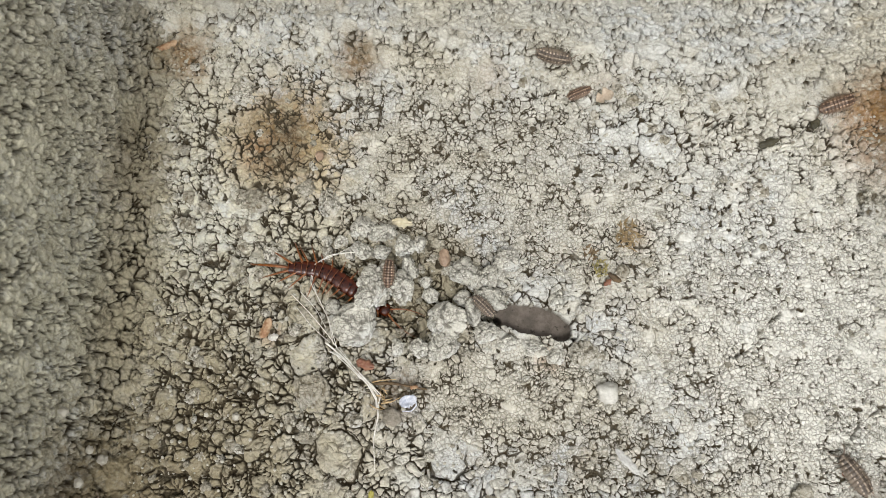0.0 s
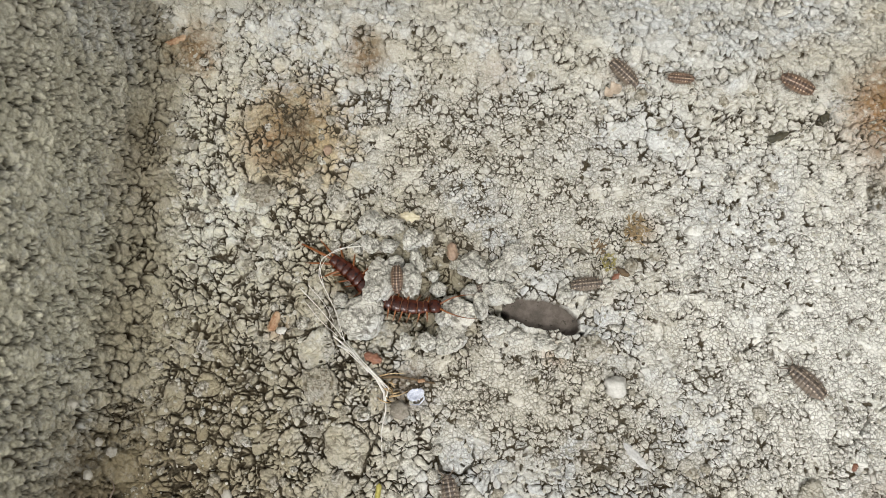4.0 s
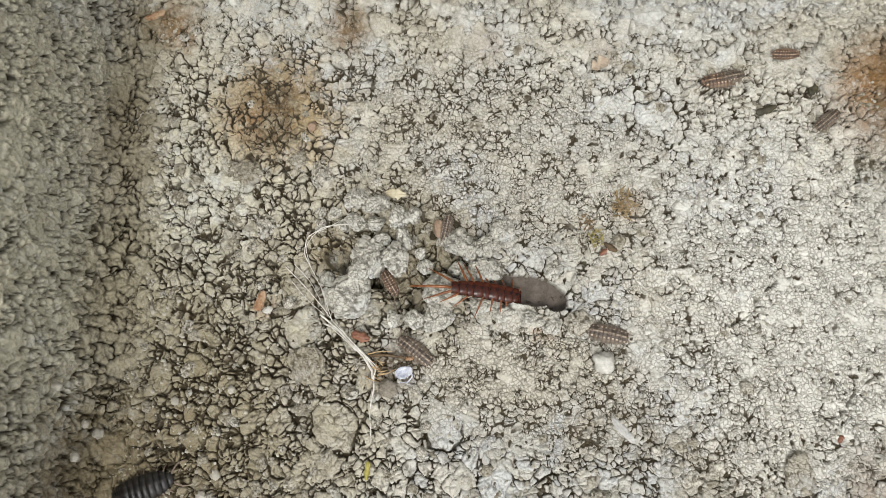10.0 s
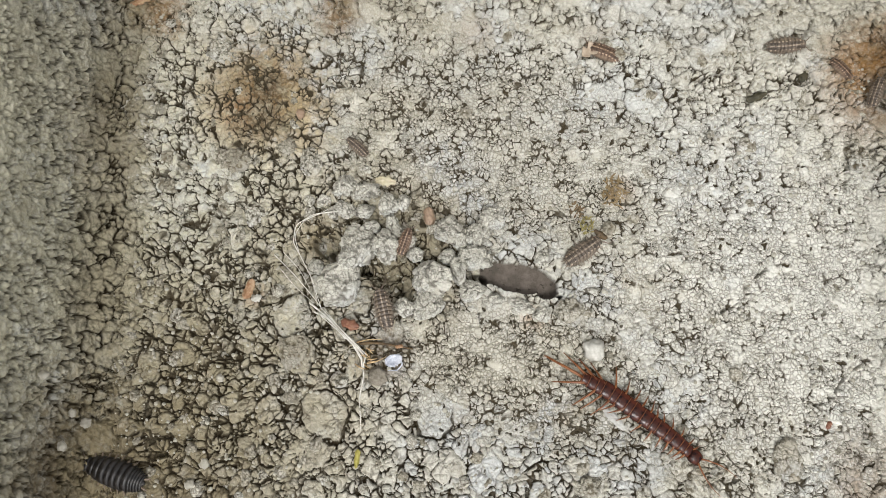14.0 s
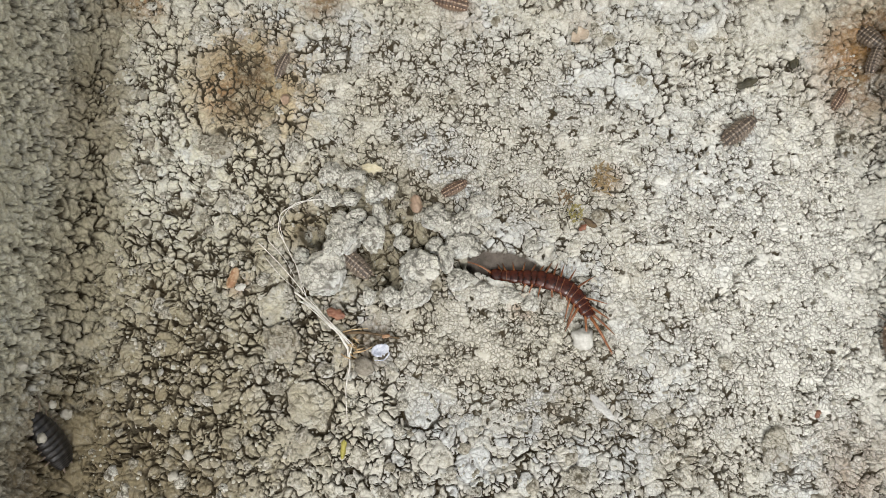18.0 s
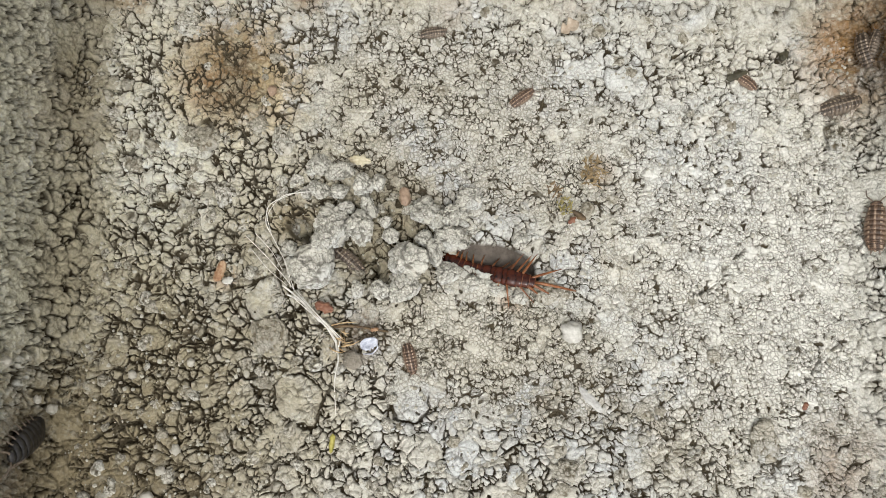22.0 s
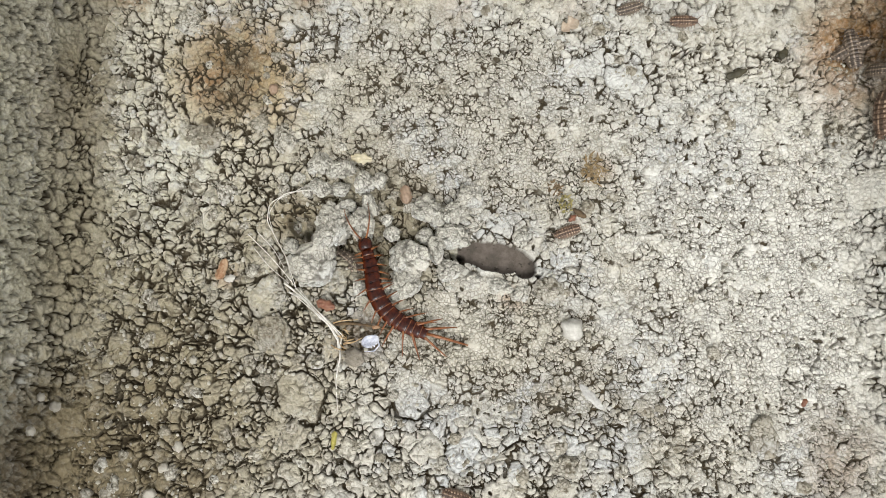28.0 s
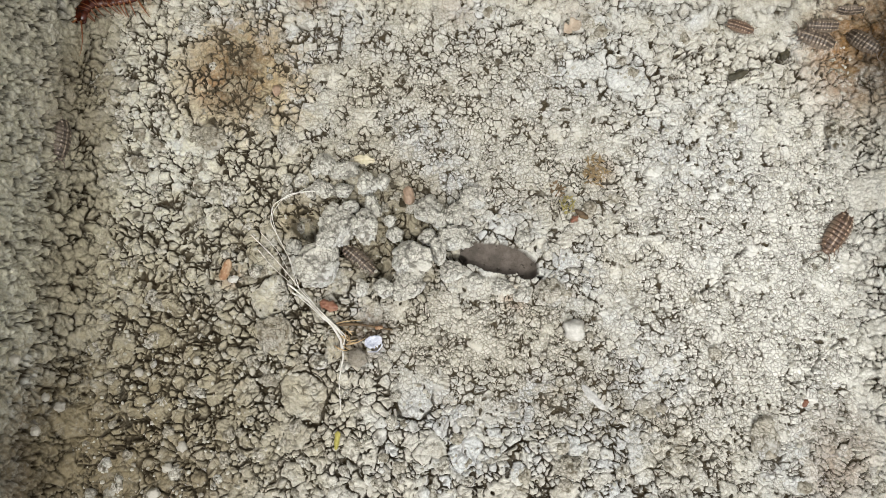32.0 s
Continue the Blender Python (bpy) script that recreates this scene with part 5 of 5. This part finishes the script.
    walk(louse_g, crawl([(0, -2.4, -19.1, 1.2), (3.5, -3.9, -13.9, 1.2), (5.5, -5.1, -7.4, 1.2), (6, -6.9, -4.9, 1.2), (7, -8.7, 0.8, 1.2), (8, -6.5, 4.4, 1.2), (9, -5.8, 8.8, 1.2), (10, -9.1, 10.9, 1.2), (11, -12, 13.7, 1.2), (12, -12.9, 14.2, 1.2), (13, -13.2, 13.8, 1.2), (14, -13.2, 16.4, 1.2), (14.5, -13.6, 16.8, 1.2), (16.5, -14.6, 21.5, 1.2), (17, -15.6, 22.7, 1.2), (18, -16.5, 23.5, 1.2), (19, -16.2, 23.2, -2.4), (24, -15.7, 22.8, -2.4), (28, -15.3, 21.7, -2.4), (30, -14.3, 22.5, -2.4), (32, -14.6, 22.8, -2.4)], 90))
    louse_h.scale = (0.64, 0.64, 0.64)
    walk(louse_h, crawl([(0, 15, 21.7, -7), (1.5, 14.5, 22.9, -7), (2, 16.9, 24.8, 1.2), (3, 18.5, 28.4, 1.2), (6, 30.3, 29.8, 1.2), (7, 34, 32.8, 1.2), (8, 46.5, 38.2, 1.2), (9, 61, 45.3, 1.2), (10, 74.8, 57.9, 1.2), (11, 79, 59.9, 1.2), (12, 83.2, 59.9, 1.3), (13, 86.1, 59.5, 2.3), (17, 87.4, 63.5, 3.3), (20, 88.3, 66.1, 4.3), (25, 89.4, 63.2, 6.2), (28, 89.3, 59, 7.2), (29, 89.3, 63.1, 7.5), (29.5, 89.3, 65.3, 7.3), (30, 88.9, 68.1, 5.2), (30.5, 88.2, 69, 4.2), (31, 87.2, 70.4, 3.1), (31.5, 84.8, 70.1, 2.7), (32, 80.1, 70.4, 2.5)], 40))
    tagged(louse_i, 'small reddish brown woodlouse walking out from the debris')
    louse_i.scale = (0.62, 0.62, 0.62)
    walk(louse_i, crawl([(0, -10, 12, -7), (9, -10.4, 7.7, -7), (13, -11.4, 9.4, -7), (19, -12.2, 9.2, -7), (20, -10.1, 9.3, 1.2), (21, -6.7, 9.2, 1.2), (22, -3.5, 3.7, 1.2), (23, -3.4, -5.5, 1.2), (24, -0.5, -14, 1.2), (25, 4.6, -19.9, 1.2), (28, 5.1, -22.2, 1.2), (29, 7.8, -22.3, 1.2), (30, 11.3, -24.2, 1.2), (32, 14, -27.4, 1.2)], 200))
    tagged(louse_j, 'large reddish brown woodlouse at the foot of the bright side wall')
    louse_j.scale = (1.00, 1.00, 1.00)
    walk(louse_j, crawl([(0, 86, -1.6, 2.3), (17, 86.7, 4.9, 2.7), (19, 86.3, 9.3, 2.4), (20, 86.6, 17.3, 2.7), (21, 86.8, 20.9, 2.8), (22, 87, 28.6, 2.9), (23, 88.1, 37.8, 4.1), (24, 88.1, 46.7, 4.1), (25, 88.6, 53.2, 4.6), (28, 89.3, 49.9, 6.8), (29, 88.5, 42, 4.6), (30, 87.1, 38.1, 3), (31, 84, 32.5, 1.5), (32, 80.4, 27.5, 1.2)], 100))
    louse_k.scale = (1.25, 1.25, 1.25)
    walk(louse_k, crawl([(0, -67.9, -20.1, 2.2), (7, -65.7, -19, 1.4), (8, -63.8, -16.6, 1.2), (9, -62.1, -16.7, 1.2), (10, -60.6, -15.4, 1.2), (11, -59.4, -15.7, 1.2), (12, -60, -15.3, 1.2), (13, -61.7, -14.9, 1.2), (14, -63.8, -14.6, 1.2), (17, -70.4, -11.2, 4.4), (18, -71, -9.8, 5.4), (19, -71.4, -11.3, 6.1), (20, -71.3, -10.4, 7.5), (22, -71.3, -10.4, 8.3), (23, -71.3, -12.2, 11.8), (24, -71.3, -12.7, 13.4), (25, -71.3, -13.1, 17.8), (28, -71.3, -13.6, 25.6), (32, -71.3, -12.7, 32.8)], 120))
    tagged(louse_l, 'grey-brown woodlouse on the shaded side wall')
    louse_l.scale = (0.85, 0.85, 0.85)
    walk(louse_l, crawl([(0, -71.3, 103.2, 19.1), (24, -64.9, 88.3, 4.5), (28, -68.2, 82.7, 2.4), (30, -70.5, 70.1, 4.6), (31, -70.7, 60.1, 4.8), (32, -71.3, 45.1, 6)], 270))
    shots = []
    shots += [
        (0, ((-15.6, 24.4, -1.6), (-19.7, 26.4, -1.6), (-23.6, 28.9, 1.6), (-29.3, 32.1, 1.6), (-36, 32.7, 1.6))),
        (1, ((-14.4, 22.1, 1.6), (-19, 24.7, -1.6), (-22.6, 27.9, -1.6), (-28.1, 31.3, 1.6), (-34, 34.2, 1.6))),
        (2, ((-9.7, 23.1, 1.6), (-16, 24.5, 1.6), (-22.5, 27.8, -1.6), (-26.5, 30.9, 1.6), (-32.4, 33.5, 1.6))),
        (3, ((-8.2, 23.9, 1.6), (-15, 24.7, 1.6), (-22.1, 27.9, -1.6), (-25.5, 31.6, 1.6), (-30.9, 34.4, 1.6))),
        (5.5, ((-3.6, 22.9, 1.6), (-10.4, 22.4, 1.6), (-16.6, 23.9, 1.6), (-22.9, 28.3, -1.6), (-26.7, 32.6, 1.6))),
    ]
    shots += [
        (6, ((-2.5, 23.1, 1.6), (-9.5, 22.3, 1.6), (-16.3, 23.9, 1.6), (-22.8, 28.2, -1.6), (-26.3, 32.6, 1.6))),
        (7, ((0.6, 22.8, 1.6), (-6.7, 22.2, 1.6), (-14.6, 23, 1.6), (-20.7, 26.1, -1.6), (-23.3, 30.2, 1.6))),
        (7.5, ((2.7, 20.9, 1.6), (-3.2, 23.4, 1.6), (-9.4, 23.6, 1.6), (-15, 23.4, 1.6), (-21.5, 27.4, -1.6))),
        (8, ((5.2, 18.4, 1.6), (-0.3, 22.2, 1.6), (-6.1, 24, 1.6), (-13.4, 22.2, 1.6), (-18.9, 25.9, -1.6))),
        (8.5, ((9.9, 21.6, -1), (4.2, 22.3, 1.6), (-1.4, 23.1, 1.6), (-7, 22.8, 1.6), (-13.7, 22.5, 1.6))),
    ]
    shots += [
        (9, ((18.7, 19.8, -6), (13.6, 21.3, -6), (8, 22, 1.6), (3.3, 22.6, 1.6), (-2.2, 23, 1.6))),
        (10, ((18.9, 19.6, -6), (13.9, 21.3, -6), (8, 21.9, 1.6), (3.6, 22.4, 1.6), (-2, 22.6, 1.6))),
        (11, ((16.5, 19.5, -1), (12.7, 20.2, -6), (7.4, 21.2, 1.6), (3, 21.9, 1.6), (-2.8, 22.8, 1.6))),
        (11.5, ((14, 16.2, 1.6), (13.1, 19, -1), (7.8, 20.3, 1.6), (3.4, 20.3, 1.6), (-2.2, 22, 1.6))),
        (12, ((17.5, 12.9, 1.6), (14.5, 15.9, 1.6), (10.2, 18.4, 1.6), (4.7, 19.8, 1.6), (-0.8, 21.1, 1.6))),
    ]
    shots += [
        (12.5, ((23.8, 8, 1.6), (19.6, 12, 1.6), (14.8, 14.7, 1.6), (9.3, 16.4, 1.6), (3.8, 17.5, 1.6))),
        (13, ((27.8, 3.8, 1.6), (24.5, 8.3, 1.6), (18.6, 12.7, 1.6), (11.6, 14.8, 1.6), (4.4, 15.9, 1.6))),
        (13.5, ((36, -4.2, 1.6), (31.4, 1.1, 1.6), (25.7, 5.9, 1.6), (19.8, 9.1, 1.6), (13.9, 11.8, 1.6))),
        (14, ((46.5, -12.3, 1.6), (41.5, -7.9, 1.6), (35.8, -3.7, 1.6), (30.1, 0.5, 1.6), (24.9, 3.4, 1.6))),
        (14.5, ((44.2, 5.9, 1.6), (44.6, 0.6, 1.6), (40.5, -2.8, 1.6), (33.6, -2.4, 1.6), (26.8, 1.1, 1.6))),
    ]
    shots += [
        (15, ((36.5, 8.9, 1.6), (42.8, 5.7, 1.6), (44.6, 0.4, 1.6), (40.2, -2.8, 1.6), (32.7, -2.2, 1.6))),
        (15.5, ((28.2, 14.1, 1.6), (34.6, 10.9, 1.6), (40.8, 6, 1.6), (43.2, 0.7, 1.6), (38.2, -2.4, 1.6))),
        (16, ((19.2, 22, -6), (24.2, 18.3, 1.6), (29.5, 13.9, 1.6), (35.3, 10.1, 1.6), (40.5, 5.8, 1.6))),
        (16.5, ((8.4, 24.8, -6), (14.4, 23.4, -6), (19, 21.1, 1.6), (22.7, 18.1, 1.6), (26.6, 13.5, 1.6))),
        (17, ((9.5, 24.3, -6), (14.6, 22.9, -6), (19.2, 20.9, 1.6), (24, 18.2, 1.6), (28.5, 13, 1.6))),
    ]
    shots += [
        (17.5, ((10.2, 22.5, -1), (15, 22.3, -1), (19.9, 20.6, 1.6), (25, 18.2, 1.6), (29.2, 13.3, 1.6))),
        (18, ((10, 21.3, -1), (15.5, 20.8, -1), (20.5, 19.9, 1.6), (25.3, 17.8, 1.6), (28.9, 12.9, 1.6))),
        (18.5, ((8, 22.3, -1), (12.9, 20.8, -1), (18.3, 19.7, -1), (23, 17.2, 1.6), (27, 14.2, 1.6))),
        (19, ((6.5, 23.7, -1), (11.4, 22.1, -1), (16.4, 20.5, -1), (20.7, 18.4, 1.6), (25.6, 16.2, 1.6))),
        (20, ((6.7, 23.8, -1), (10.9, 22.2, -1), (15.3, 20.7, -1), (19.7, 18.9, 1.6), (24.6, 17, 1.6))),
    ]
    shots += [
        (21, ((4.9, 23.2, -1), (9.7, 21.2, -1), (14.1, 20.2, -1), (18.2, 19, 1.6), (22.8, 17.5, 1.6))),
        (22, ((4.1, 22.9, -1), (8.2, 20.9, -1), (12.2, 20, -1), (16, 19, 1.6), (20.3, 18.1, 1.6))),
        (23, ((4.5, 22.6, -1), (8.4, 20.9, -1), (12.5, 20.3, -1), (16.4, 19.6, 1.6), (21, 18.8, 1.6))),
        (24, ((10.7, 20.3, -1), (13.2, 19.6, -1), (16.5, 19.6, -1), (19.7, 18.6, 1.6), (23.6, 17.3, 1.6))),
        (24.5, ((13.3, 11.7, 1.6), (12.9, 15.4, 1.6), (14, 18.8, 1.6), (17.3, 18.4, 1.6), (22.5, 17, 1.6))),
    ]
    shots += [
        (25, ((8.7, 8.4, 1.6), (12, 10.8, 1.6), (14.5, 14.6, 1.6), (17.8, 16.5, 1.6), (22.5, 17.3, 1.6))),
        (25.5, ((-6.3, 5, 1.6), (-0.6, 7.3, 1.6), (4.8, 9.1, 1.6), (9.7, 10.5, 1.6), (14.6, 12.1, 1.6))),
        (26, ((-10, 8.9, 1.6), (-6.5, 6, 1.6), (-1.7, 6.9, 1.6), (3.7, 8.5, 1.6), (8.6, 10.2, 1.6))),
        (26.7, ((-10, 15.8, 1.6), (-9.6, 11.4, 1.6), (-6, 8, 1.6), (-1.2, 6.8, 1.6), (3.7, 7.4, 1.6))),
        (27.5, ((-9.7, 25, 1.6), (-10.7, 18.9, 1.6), (-9.6, 13.4, 1.6), (-5.5, 10, 1.6), (-0.3, 7.5, 1.6))),
    ]
    shots += [
        (28, ((-12.6, 26.1, 1.6), (-11.1, 20, 1.6), (-10, 15, 1.6), (-6.5, 10.7, 1.6), (-0.6, 7.8, 1.6))),
        (28.5, ((-24.2, 31.1, 1.6), (-17.5, 28.3, 1.6), (-13.1, 23.9, 1.6), (-10, 17.8, 1.6), (-7.6, 12.6, 1.6))),
        (29, ((-28.9, 41.2, 1.6), (-25.4, 34.6, 1.6), (-20.3, 28.4, 1.6), (-17, 24.5, 1.6), (-14.4, 21, 1.6))),
        (29.5, ((-36, 48.9, 1.6), (-30.6, 42, 1.6), (-26, 36.3, 1.6), (-20.9, 30.6, 1.6), (-16.2, 25, 1.6))),
        (30, ((-44.5, 62.3, 1.6), (-40.6, 56.6, 1.6), (-35.9, 50.1, 1.6), (-31.8, 44.3, 1.6), (-27.2, 38, 1.6))),
        (30.5, ((-61.7, 77.2, 1.6), (-55.6, 71.1, 1.6), (-49.6, 65.1, 1.6), (-43.2, 59.1, 1.6), (-37.4, 55, 1.6))),
        (31, ((-62.8, 86.7, 3.4), (-60.4, 81.5, 1.6), (-56.9, 76, 1.6), (-53.2, 71.1, 1.6), (-49.6, 66.5, 1.6))),
        (31.5, ((-71.3, 79, 7.3), (-69, 83.9, 3.3), (-64.4, 84.6, 2.1), (-59.8, 82.1, 1.6), (-55.6, 78.4, 1.6))),
        (32, ((-70.1, 70.4, 4.4), (-68.8, 74.2, 3.2), (-65.4, 76, 1.7), (-60.9, 77.3, 1.6), (-56.4, 79.5, 1.6))),
    ]
    crawl_centipede(*centipede(), shots)


motions()
